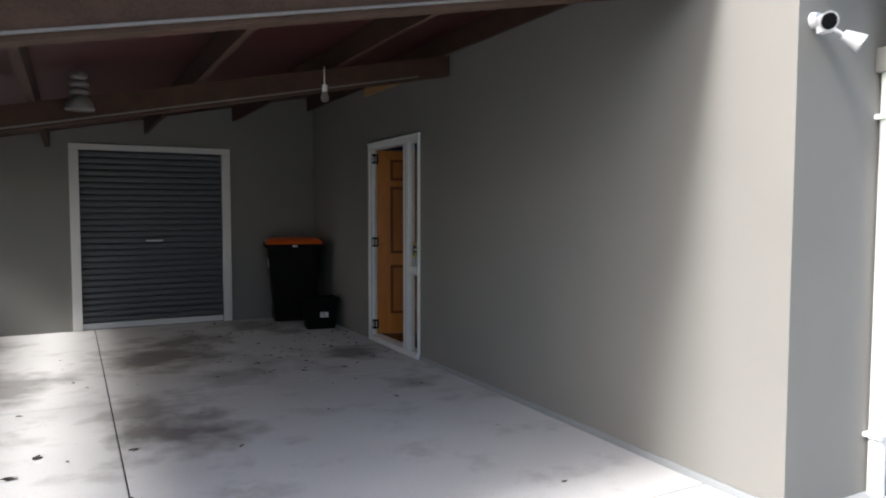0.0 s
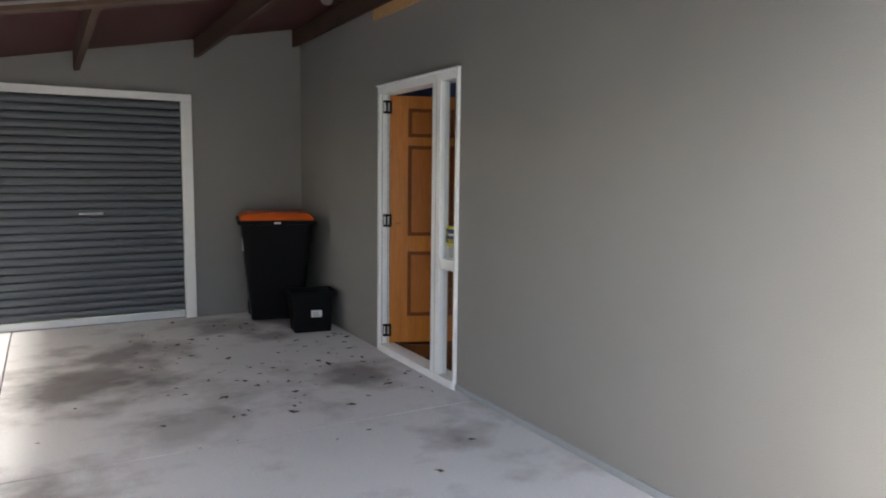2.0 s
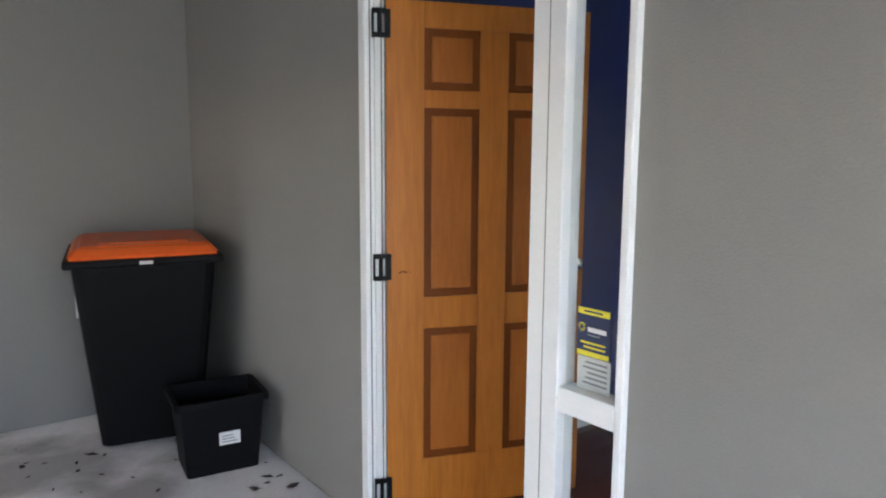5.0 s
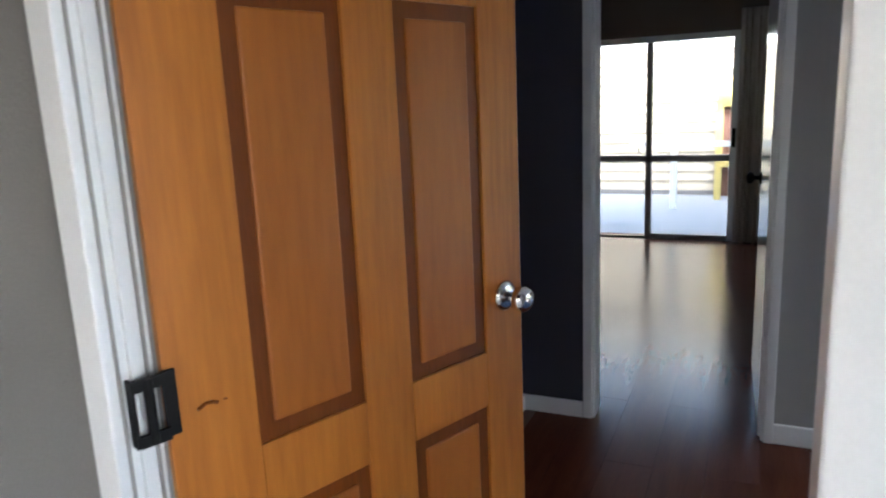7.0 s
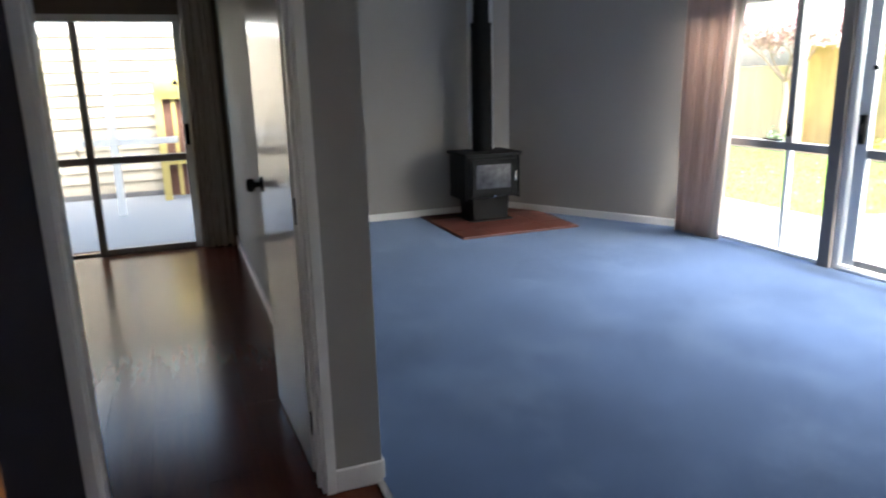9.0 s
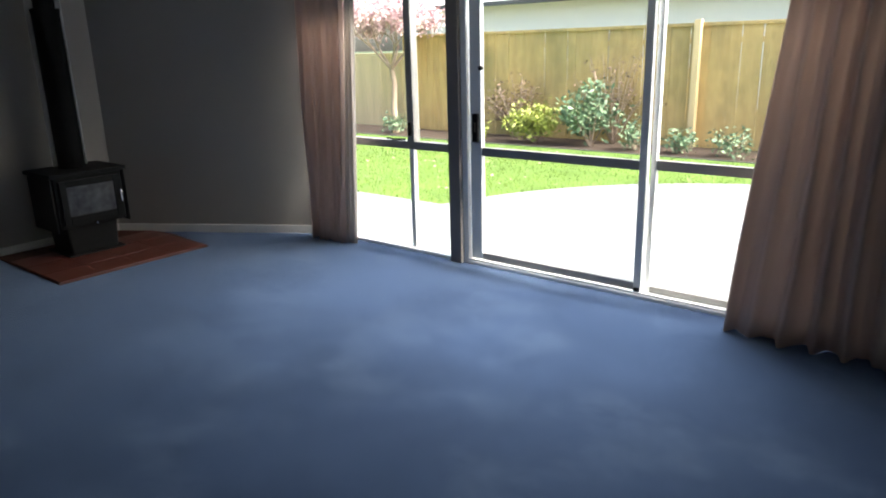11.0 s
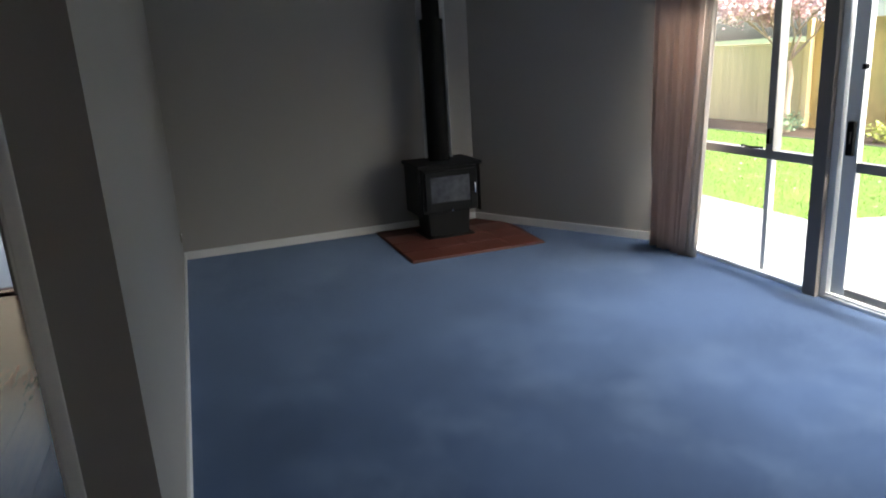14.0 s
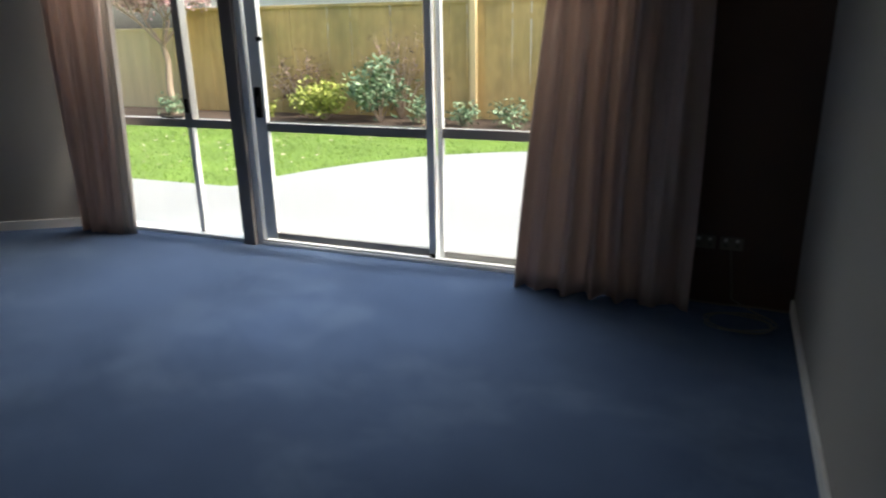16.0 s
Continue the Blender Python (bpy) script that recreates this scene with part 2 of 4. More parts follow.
CURTAIN = cloth(mat("dusty_pink_curtain", (0.53, 0.405, 0.345), 0.9, 0.1, 420, 3, 0.4, (1, 1, 0.3), tint=(0.60, 0.475, 0.41)), (0.66, 0.54, 0.47), 0.24)
LINING = cloth(mat("pale_curtain", (0.60, 0.54, 0.48), 0.9, 0.08, 420, 3, 0.4, (1, 1, 0.3)), (0.60, 0.52, 0.45))
FENCE = stained(mat("weathered_fence_board", (0.56, 0.37, 0.145), 0.85, 0.20, 14, 1.6, 0.3, (4, 4, 0.6), tint=(0.64, 0.47, 0.205), per_piece=0.04),
                (0.19, 0.16, 0.075), 1.1, 0.46, 0.72, (1, 1, 0.7), 0.75, 1.0)
FENCE = placed(stained(FENCE, (0.22, 0.23, 0.10), 0.7, 0.47, 0.70, (1, 1, 1.2), 0.42, 6.0))
FENCEPALE = mat("pale_fence_board", (0.74, 0.57, 0.32), 0.85, 0.16, 14, 1.8, 0.3, (5, 5, 0.5), per_piece=0.12)
placed(FENCEPALE)
placed(LAMINATE)
placed(HEARTH)
YTIMBER = mat("yellow_painted_timber", (0.44, 0.36, 0.12), 0.7, 0.12, 30, 3, 0.2, (4, 4, 0.5))
BOARDS = mat("cream_weatherboard", (0.21, 0.19, 0.152), 0.7, 0.1, 30, 2, 0.15, (0.6, 0.6, 5), per_piece=0.12)
placed(BOARDS)
ROOFPALE = mat("pale_roof_sheet", (0.82, 0.81, 0.79), 0.6, 0.06, 40, 2, 0.1)
DARKTRIM = mat("dark_gutter_paint", (0.10, 0.10, 0.105), 0.5, 0.1, 60, 3, 0.1)
LAWN = mat("lawn_soil", (0.105, 0.185, 0.030), 0.95, 0.3, 90, 1.2, 0.6, tint=(0.14, 0.235, 0.040), depth=0.02)
GRASS = mat("grass_blade", (0.125, 0.215, 0.034), 0.6, 0.3, 60, 1.0, 0.0, tint=(0.18, 0.29, 0.05), per_island=0.5)
SOIL = mat("garden_soil", (0.075, 0.05, 0.035), 0.95, 0.3, 50, 3, 0.8, depth=0.02)
BARK = mat("pale_bark", (0.34, 0.26, 0.20), 0.85, 0.25, 30, 4, 0.5, (2, 2, 0.6))
BLOSSOM = mat("pink_blossom", (0.70, 0.43, 0.50), 0.8, 0.22, 60, 2, 0.0, tint=(0.82, 0.64, 0.65), per_island=0.5)
LEAF_G = mat("green_leaf", (0.08, 0.15, 0.075), 0.55, 0.3, 60, 2, 0.0, tint=(0.18, 0.27, 0.16), per_island=0.6)
LEAF_Y = mat("yellow_green_leaf", (0.25, 0.30, 0.055), 0.55, 0.25, 60, 2, 0.0, tint=(0.38, 0.42, 0.10), per_island=0.6)
LEAF_R = mat("dry_brown_leaf", (0.13, 0.085, 0.06), 0.85, 0.3, 60, 2, 0.0, tint=(0.20, 0.13, 0.10), per_island=0.6)
DEADLEAF = mat("dead_leaf", (0.045, 0.03, 0.022), 0.9, 0.4, 60, 2, 0.1, per_island=0.6)
GRAVEL = mat("far_ground", (0.10, 0.13, 0.055), 0.95, 0.25, 20, 0.4, 0.4)
GLASS = pane_mat("window_glass")
BULB = glass_mat("frosted_bulb", (0.95, 0.95, 0.93), 0.35)
STOVEGLASS = mat("sooty_stove_glass", (0.03, 0.03, 0.03), 0.14, 0.5, 14, 5, 0.02, tint=(0.08, 0.08, 0.08), spec=0.4)


# ---- building helpers ----
def bx(x0, y0, z0, x1, y1, z1, bevel=0.0, bm=None):
    own = bmesh.new()
    bmesh.ops.create_cube(own, size=1)
    for v in own.verts:
        v.co = Vector(((x0, x1)[v.co.x > 0], (y0, y1)[v.co.y > 0], (z0, z1)[v.co.z > 0]))
    if bevel:
        bmesh.ops.bevel(own, geom=own.edges[:], offset=bevel, segments=2, affect="EDGES", profile=0.6)
    return merged(bm, own)


def merged(bm, own):
    if bm is None:
        return own
    tmp = bpy.data.meshes.new("tmp")
    own.to_mesh(tmp)
    own.free()
    bm.from_mesh(tmp)
    bpy.data.meshes.remove(tmp)
    return bm


def rod(p0, p1, r0, r1=None, n=14, bm=None):
    """A round bar from p0 to p1, tapering from r0 to r1."""
    p0, p1 = Vector(p0), Vector(p1)
    r1 = r0 if r1 is None else r1
    own = bmesh.new()
    bmesh.ops.create_cone(own, cap_ends=True, segments=n, radius1=r0, radius2=r1, depth=(p1 - p0).length)
    q = (p1 - p0).to_track_quat("Z", "Y").to_matrix().to_4x4()
    bmesh.ops.transform(own, matrix=Matrix.Translation((p0 + p1) / 2) @ q, verts=own.verts[:])
    return merged(bm, own)


def lathe(profile, n=24, bm=None, m=None):
    """A turned shape round z from (radius, height) pairs."""
    own = bmesh.new()
    rings = [[own.verts.new((r * math.cos(2 * math.pi * k / n), r * math.sin(2 * math.pi * k / n), z)) for k in range(n)] for r, z in profile]
    for a, b in zip(rings, rings[1:]):
        for k in range(n):
            own.faces.new((a[k], a[(k + 1) % n], b[(k + 1) % n], b[k]))
    own.faces.new(rings[0][::-1])
    own.faces.new(rings[-1])
    if m is not None:
        bmesh.ops.transform(own, matrix=m, verts=own.verts[:])
    return merged(bm, own)


def slab(outline, z0, z1, bm=None):
    """A flat-topped prism over an outline in plan."""
    own = bmesh.new()
    lo = [own.verts.new((x, y, z0)) for x, y in outline]
    hi = [own.verts.new((x, y, z1)) for x, y in outline]
    own.faces.new(lo[::-1])
    own.faces.new(hi)
    for k in range(len(lo)):
        j = (k + 1) % len(lo)
        own.faces.new((lo[k], lo[j], hi[j], hi[k]))
    bmesh.ops.recalc_face_normals(own, faces=own.faces[:])
    return merged(bm, own)


def tube(points, r, n=8, bm=None):
    pts = [Vector(p) for p in points]
    own = bmesh.new()
    rings = []
    for k, p in enumerate(pts):
        d = (pts[min(k + 1, len(pts) - 1)] - pts[max(k - 1, 0)]).normalized()
        side = d.cross(Vector((0.31, 0.17, 0.94))).normalized()
        up = d.cross(side)
        rings.append([own.verts.new(p + r * (math.cos(2 * math.pi * j / n) * side + math.sin(2 * math.pi * j / n) * up)) for j in range(n)])
    for a, b in zip(rings, rings[1:]):
        for j in range(n):
            own.faces.new((a[j], a[(j + 1) % n], b[(j + 1) % n], b[j]))
    own.faces.new(rings[0][::-1])
    own.faces.new(rings[-1])
    return merged(bm, own)


def mesh_of(name, bm, material, smooth=False):
    bmesh.ops.recalc_face_normals(bm, faces=bm.faces[:])
    me = bpy.data.meshes.new(name)
    bm.to_mesh(me)
    bm.free()
    me.materials.append(material)
    if smooth:
        for p in me.polygons:
            p.use_smooth = True
    return me


def world_of(ob):
    if ob.parent:
        return world_of(ob.parent) @ ob.matrix_parent_inverse @ ob.matrix_basis
    return ob.matrix_basis.copy()


def thing(name, m, label, category, group=""):
    ob = new(name)
    ob.empty_display_size = 0.1
    ob.matrix_basis = m if isinstance(m, Matrix) else Matrix.Translation(m)
    return tagged(ob, label, category, group)


def part(name, bm, material, parent, label="", local=False, smooth=False, kind=""):
    """Links a bmesh as one part under a thing or a part; its shape is given in the world, or in the parent's own space."""
    ob = new(name, mesh_of(name, bm, material, smooth))
    ob.parent = parent
    if not local:
        ob.matrix_parent_inverse = world_of(parent).inverted()
    return tagged(ob, label, kind=kind)


def piece(name, me, parent, m):
    """One of many alike pieces, on shared mesh data."""
    ob = new(name, me)
    ob.parent = parent
    ob.matrix_basis = m
    return ob


def struct(name, bm, material, label="", smooth=False):
    return tagged(new(name, mesh_of(name, bm, material, smooth)), label, kind="structure")


def single(name, bm, material, label, category, group="", smooth=False):
    return tagged(new(name, mesh_of(name, bm, material, smooth)), label, category, group)


def wall(axis, c0, c1, a0, a1, z0, z1, holes=()):
    """A wall c0..c1 thick across the axis ('x' or 'y'), from a0 to a1 along it, with holes (a0, a1, z0, z1)."""
    bm = bmesh.new()
    cuts = sorted({a0, a1, *[h[0] for h in holes], *[h[1] for h in holes]})
    for p, q in zip(cuts, cuts[1:]):
        spans = sorted((h[2], h[3]) for h in holes if h[0] <= p + 1e-6 and h[1] >= q - 1e-6)
        low = z0
        for s0, s1 in [*spans, (z1, z1)]:
            if s0 - low > 1e-4:
                bx(*((c0, p, low, c1, q, s0) if axis == "x" else (p, c0, low, q, c1, s0)), bm=bm)
            low = max(low, s1)
    bmesh.ops.remove_doubles(bm, verts=bm.verts[:], dist=1e-5)
    seen = {}
    for f in bm.faces:
        seen.setdefault(tuple(sorted(v.index for v in f.verts)), []).append(f)
    bm.verts.index_update()
    inner = [f for fs in seen.values() if len(fs) > 1 for f in fs]
    if inner:
        bmesh.ops.delete(bm, geom=inner, context="FACES_ONLY")
    return bm


# ---- setting: ground and slabs ----
F = 0.05                                     # level of the floors indoors
CEILZ = 2.46
struct("ground", bx(-400, -400, -0.6, 400, 400, -0.12), GRAVEL, "flat ground reaching the horizon")
arc = [(1.5 + 3.78 * math.cos(radians(k)), -4.5 + 3.78 * math.sin(radians(k))) for k in range(-13, -91, -5)]
struct("pavement_patio", slab([(0.0, -3.80), (1.17, -3.80), (1.17, -3.71), (5.21, -3.71), (5.21, -3.80), (9.5, -3.80), (9.5, -5.35), (5.37, -5.35), *arc, (0.0, -8.28)], -0.14, 0.0), PATIO, "pale concrete patio with a curved edge")
struct("pavement_east", bx(6.66, -3.79, -0.14, 10.25, 6, 0.0), PATIO, "pale concrete paving beside the house")
bed = struct("pavement_joint_bed", bx(-4.2, -6.56, -0.14, -0.005, 3.17, -0.012), JOINT, "dirt in the joints of the concrete slabs")
# unseen dark ground, added so less sunlight bounces up under the carport roof
struct("ground_dark_side", bx(-14, -14, -0.14, -4.2, 3.17, -0.02), DARKGROUND, "unseen dark ground added beside the carport to cut bounced light")
struct("ground_dark_front", bx(-4.2, -14, -0.14, -0.005, -6.56, -0.02), DARKGROUND, "unseen dark ground added before the carport to cut bounced light")
for x0, x1 in ((-4.2, -2.64), (-2.63, -0.005)):
    for y0, y1 in ((-6.55, -3.36), (-3.35, -0.27), (-0.26, 3.165)):
        struct("pavement_slab", bx(x0, y0, -0.13, x1, y1, 0.0, 0.004), CONC, "stained concrete carport slab")


def lawn_z(y):
    return -0.075 + 0.12 * max(0.0, -8.5 - y)      # the lawn rises in a low bank towards the fence


lw = slab([(-3.7, -0.13), (-9.36, -0.13), (-9.36, lawn_z(-9.36)), (-8.5, -0.075), (-3.7, -0.075)], -3, 16)
bmesh.ops.transform(lw, matrix=Matrix(((0, 0, 1, 0), (1, 0, 0, 0), (0, 1, 0, 0), (0, 0, 0, 1))), verts=lw.verts[:])
struct("ground_lawn", lw, LAWN, "mown green lawn")
struct("ground_bed", bx(-3, -10.6, -0.13, 16, -9.36, 0.025), SOIL, "raised garden bed of dark soil")

# ---- setting: house walls ----
DOOR_HOLE = (-0.03, 1.20, 0.0, 2.10)
WT = 2.98
struct("wall_west_outer", wall("x", 0.0, 0.07, -3.80, 3.17, -0.02, WT, [DOOR_HOLE]), STUCCO, "grey-beige stucco wall of the carport")
struct("wall_west_lining", bx(0.12, -3.67, F, 0.20, -0.032, CEILZ), PLASTER, "grey painted wall")
struct("wall_west_inner", wall("x", 0.07, 0.12, -3.67, 1.33, F, CEILZ, [DOOR_HOLE]), PLASTER, "grey painted wall")
struct("wall_roller", wall("y", 3.17, 3.35, -6.3, 0.07, -0.02, 2.95, [(-2.76, -1.18, 0.0, 2.08)]), STUCCO, "grey-beige stucco wall round the roller door")
# unseen wall, added to block low western light and darken the carport's depth
struct("wall_light_block", bx(-5.4, -7.0, -0.12, -5.25, 3.35, 1.75), STUCCO, "unseen plain wall added to keep west light out of the carport")
struct("wall_south_outer", wall("y", -3.80, -3.745, 0.07, 6.95, -0.02, WT, [(1.16, 5.22, F - 0.02, 2.02)]), STUCCO, "grey-beige stucco garden wall")
FRONT_SHIFT = Matrix.Translation((0.30, -0.17, 0))       # the garden front's joinery is set out from the post's place
struct("wall_south_inner", wall("y", -3.745, -3.67, 0.07, 5.6, F, CEILZ, [(1.16, 5.22, F - 0.02, 2.02)]), PLASTER, "grey painted wall round the sliding door")
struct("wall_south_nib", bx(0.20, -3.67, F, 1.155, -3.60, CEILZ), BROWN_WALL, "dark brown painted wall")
struct("wall_far", wall("x", 6.85, 6.95, -3.9, 0.20, F, CEILZ), PLASTER, "grey painted wall behind the wood burner")
struct("wall_diagonal", slab([(6.85, -2.70), (6.85, -3.669), (5.23, -3.669)], F, CEILZ), PLASTER, "grey painted wall cutting the corner")
struct("wall_middle", wall("y", 0.07, 0.20, 2.29, 6.85, F, CEILZ), PLASTER, "grey painted wall between lounge and dining room")
struct("wall_dining_door", wall("x", 2.29, 2.40, 0.20, 2.9, F, CEILZ, [(0.26, 0.99, F, 2.05)]), PLASTER, "grey painted wall with a doorway")
struct("wall_charcoal", bx(2.284, 0.99, F, 2.2895, 1.30, CEILZ - 0.003), CHARCOAL, "charcoal painted wall between doorway and navy wall")
struct("wall_navy", bx(0.12, 1.30, F, 2.2895, 1.43, CEILZ), NAVY, "deep navy painted entry wall")
struct("wall_east", wall("x", 6.5, 6.66, 0.20, 2.9, F - 0.03, CEILZ, [(0.46, 2.20, F, 2.02)]), UMBER, "dark dining room wall round the sliding door")
struct("wall_dining_north", bx(2.40, 2.9, F, 6.66, 3.0, CEILZ), PLASTER, "grey painted wall")
struct("ceiling", bx(0.07, -3.9, CEILZ, 6.95, 1.43, CEILZ + 0.12), CEIL, "white painted ceiling")
struct("ceiling_dining", bx(2.30, 1.432, CEILZ, 6.85, 3.0, CEILZ + 0.12), CEIL, "white painted ceiling")
FRONT = [(6.849, -2.70), (5.24, -3.68), (5.21, -3.70), (0.121, -3.70)]
struct("floor_base", slab([(0.075, 2.9), (6.84, 2.9), *FRONT], -0.1, F - 0.012), GROUT, "floor slab")
struct("floor_carpet", slab([(0.121, 0.066), (6.849, 0.066), *FRONT], F - 0.012, F + 0.004), CARPET, "blue cut-pile carpet with worn pale patches")
struct("floor_strip", bx(0.121, 0.066, F - 0.01, 2.285, 0.094, F + 0.007, 0.003), CHROME, "metal strip at the carpet's edge")
struct("roof_main", slab([(-0.0, -4.09), (7.4, -4.09), (7.4, 3.6), (0.0, 3.6)], 3.0, 3.12), ROOFPALE, "house roof")

# baseboards
for name, args in (("a", (0.20, -3.60, F, 0.214, -0.03, F + 0.075)), ("b", (2.30, 0.055, F, 6.84, 0.07, F + 0.075)), ("c", (6.836, -1.6, F, 6.85, 0.055, F + 0.075)),
                   ("d", (0.12, 1.286, F, 2.27, 1.30, F + 0.075)), ("e", (2.276, 0.07, F, 2.29, 0.237, F + 0.085)), ("f", (2.270, 1.017, F, 2.284, 1.30, F + 0.075)),
                   ("g", (2.40, 0.20, F, 6.5, 0.214, F + 0.075)), ("i", (6.836, -2.69, F, 6.85, -1.6, F + 0.075))):
    struct("baseboard_" + name, bx(*args, 0.004), WHITE, "white painted skirting board")
dd = Vector((5.23 - 6.85, -3.669 + 2.70, 0)).normalized()
dn = Vector((-0.513, 0.858, 0))
bmw = bx(0, -0.014, 0, 1.86, 0.0, 0.075, 0.004)
bmesh.ops.transform(bmw, matrix=Matrix.Translation((6.85 + dn.x * 0.001, -2.70 + dn.y * 0.001, F)) @ Matrix.Rotation(math.atan2(dd.y, dd.x), 4, "Z"), verts=bmw.verts[:])
struct("baseboard_diagonal", bmw, WHITE, "white painted skirting board")
struct("trim_wall_foot", bx(-0.014, -3.80, 0.0, 0.0, -0.032, 0.042, 0.004), PATIO, "stucco foot of the wall")

# ---- carport roof ----
def zr(x):
    return 2.88 + 0.2 * x


xs = np.arange(-4.8, 0.001, 0.05)
prof = [(float(x), zr(float(x))) for x in xs]
own = slab([(x, z) for x, z in prof] + [(x, z + 0.02) for x, z in prof[::-1]], -3.42, 3.17)
bmesh.ops.transform(own, matrix=Matrix(((1, 0, 0, 0), (0, 0, 1, 0), (0, 1, 0, 0), (0, 0, 0, 1))), verts=own.verts[:])
struct("ceiling_carport", own, REDROOF, "dark red underside of the carport roof")


def sloped(x0, x1, y0, y1, drop, thick):
    """A timber under the roof that follows its slope."""
    b = bx(x0, y0, 0, x1, y1, 1)
    for v in b.verts:
        v.co.z = zr(v.co.x) - drop - (thick if v.co.z < 0.5 else 0)
    return b


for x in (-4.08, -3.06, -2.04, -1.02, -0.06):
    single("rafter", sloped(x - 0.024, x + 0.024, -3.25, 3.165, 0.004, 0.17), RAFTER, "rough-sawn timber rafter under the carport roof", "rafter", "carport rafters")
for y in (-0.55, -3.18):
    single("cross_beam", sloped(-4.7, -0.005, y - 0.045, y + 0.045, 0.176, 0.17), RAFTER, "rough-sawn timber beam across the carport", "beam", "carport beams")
    single("cable_duct", sloped(-4.7, -0.3, y - 0.058, y - 0.046, 0.315, 0.011), SHADEWHITE, "thin white cable duct along the beam", "cable duct")
single("blocking_panel", bx(-0.028, 0.02, 2.62, -0.004, 1.28, 2.80, 0.004), BLOCK, "raw pine blocking at the wall's top", "timber panel")
bulb = thing("hanging_bulb", (-1.11, -0.62, 2.27), "bare bulb in a white holder hanging on a short cord", "light bulb")
part("cord", tube([(-1.11, -0.62, 2.50), (-1.113, -0.62, 2.46), (-1.11, -0.62, 2.36)], 0.004), WHITE, bulb)
part("holder", lathe([(0.012, 0.10), (0.02, 0.095), (0.022, 0.05), (0.017, 0.045)], 14, m=Matrix.Translation((-1.11, -0.62, 2.265))), WHITE, bulb)
part("glass_bulb", lathe([(0.014, 0.05), (0.018, 0.04), (0.03, 0.01), (0.031, -0.01), (0.022, -0.03), (0.004, -0.036)], 16, m=Matrix.Translation((-1.11, -0.62, 2.265))), BULB, bulb, smooth=True)

ins = thing("beam_insulator", (-2.785, -0.66, 2.04), "white stacked porcelain insulator on the carport beam, greyed for shade", "insulator")
part("bell", lathe([(0.088, 0.0), (0.09, 0.012), (0.075, 0.055), (0.05, 0.085), (0.034, 0.095)], 22, m=Matrix.Translation((-2.785, -0.70, 2.045))), SHADEWHITE, ins, smooth=True)
part("collar", lathe([(0.035, 0.095), (0.056, 0.105), (0.058, 0.125), (0.036, 0.14)], 20, m=Matrix.Translation((-2.785, -0.70, 2.045))), SHADEWHITE, ins, smooth=True)
part("collar", lathe([(0.036, 0.14), (0.058, 0.155), (0.058, 0.175), (0.036, 0.19)], 20, m=Matrix.Translation((-2.785, -0.70, 2.045))), SHADEWHITE, ins, smooth=True)
part("cap", lathe([(0.036, 0.19), (0.05, 0.205), (0.05, 0.23), (0.02, 0.245)], 20, m=Matrix.Translation((-2.785, -0.70, 2.045))), SHADEWHITE, ins, smooth=True)
part("bracket", bx(-2.805, -0.70, 2.19, -2.765, -0.597, 2.205, 0.002), BLACKMETAL, ins)

# ---- roller door ----
rd = thing("roller_door", (-1.97, 3.21, 0), "closed grey steel roller door in a white frame", "roller door")
smesh = bmesh.new()
prof = [(0.0, 0.0), (0.012, 0.012), (0.016, 0.035), (0.012, 0.058), (0.0, 0.069)]
lo = [smesh.verts.new((-0.79, -d, z)) for d, z in prof] + [smesh.verts.new((-0.79, 0.006, 0.069)), smesh.verts.new((-0.79, 0.006, 0.0))]
hi = [smesh.verts.new((0.79, v.co.y, v.co.z)) for v in lo]
for j in range(len(lo)):
    q = (j + 1) % len(lo)
    smesh.faces.new((lo[j], lo[q], hi[q], hi[j]))
smesh.faces.new(lo)
smesh.faces.new(hi[::-1])
slat_me = mesh_of("slat", smesh, STEEL)
for j in range(28):
    piece("slat", slat_me, rd, Matrix.Translation((0, 0.0, 0.075 + j * 0.0715)))
part("bottom_bar", bx(-2.76, 3.19, 0.005, -1.18, 3.22, 0.07, 0.006), SILVER, rd, "pale aluminium bottom bar")
part("backing", bx(-2.76, 3.222, 0.07, -1.18, 3.23, 2.08), BLACKMETAL, rd)
part("lock_plate", bx(-2.02, 3.176, 1.02, -1.92, 3.196, 1.045, 0.005), CHROME, rd, "chrome lock plate")
part("handle", tube([(-2.06, 3.19, 1.03), (-2.06, 3.155, 1.03), (-1.88, 3.155, 1.03), (-1.88, 3.19, 1.03)], 0.010), SILVER, rd, "chrome handle")
for x0, x1 in ((-2.86, -2.76), (-1.18, -1.08)):
    part("jamb", bx(x0, 3.14, 0.0, x1, 3.17, 2.08, 0.005), WHITE, rd, "white painted jamb")
part("head", bx(-2.86, 3.138, 2.082, -1.08, 3.17, 2.15, 0.005), WHITE, rd, "white painted head board")

# ---- front door ----
fd = tagged(new("door_frame_front"), "white aluminium door frame with a glazed sidelight", kind="structure")
fd.matrix_basis = Matrix.Translation((0.03, 0.6, 0))
for a0, a1 in ((-0.03, -0.006), (0.185, 0.302), (1.155, 1.20)):
    part("frame_upright", bx(-0.022, a0, 0.0, 0.10 if a0 > 1 else 0.048, a1, 2.10, 0.004), ALU, fd)
part("frame_head", bx(-0.020, -0.0055, 2.04, 0.098, 1.154, 2.098, 0.004), ALU, fd)
part("frame_rib", bx(-0.0235, 0.240, 0.03, -0.0222, 0.243, 2.06), BRONZE, fd)
for x0, x1, d in ((-0.004, 0.000, 0.004), (0.016, 0.030, 0.008), (0.046, 0.050, 0.004)):
    part("frame_channel", bx(x0, 1.1545 - d, 0.056, x1, 1.1548, 2.039), BRONZE if d < 0.005 else ALU, fd)
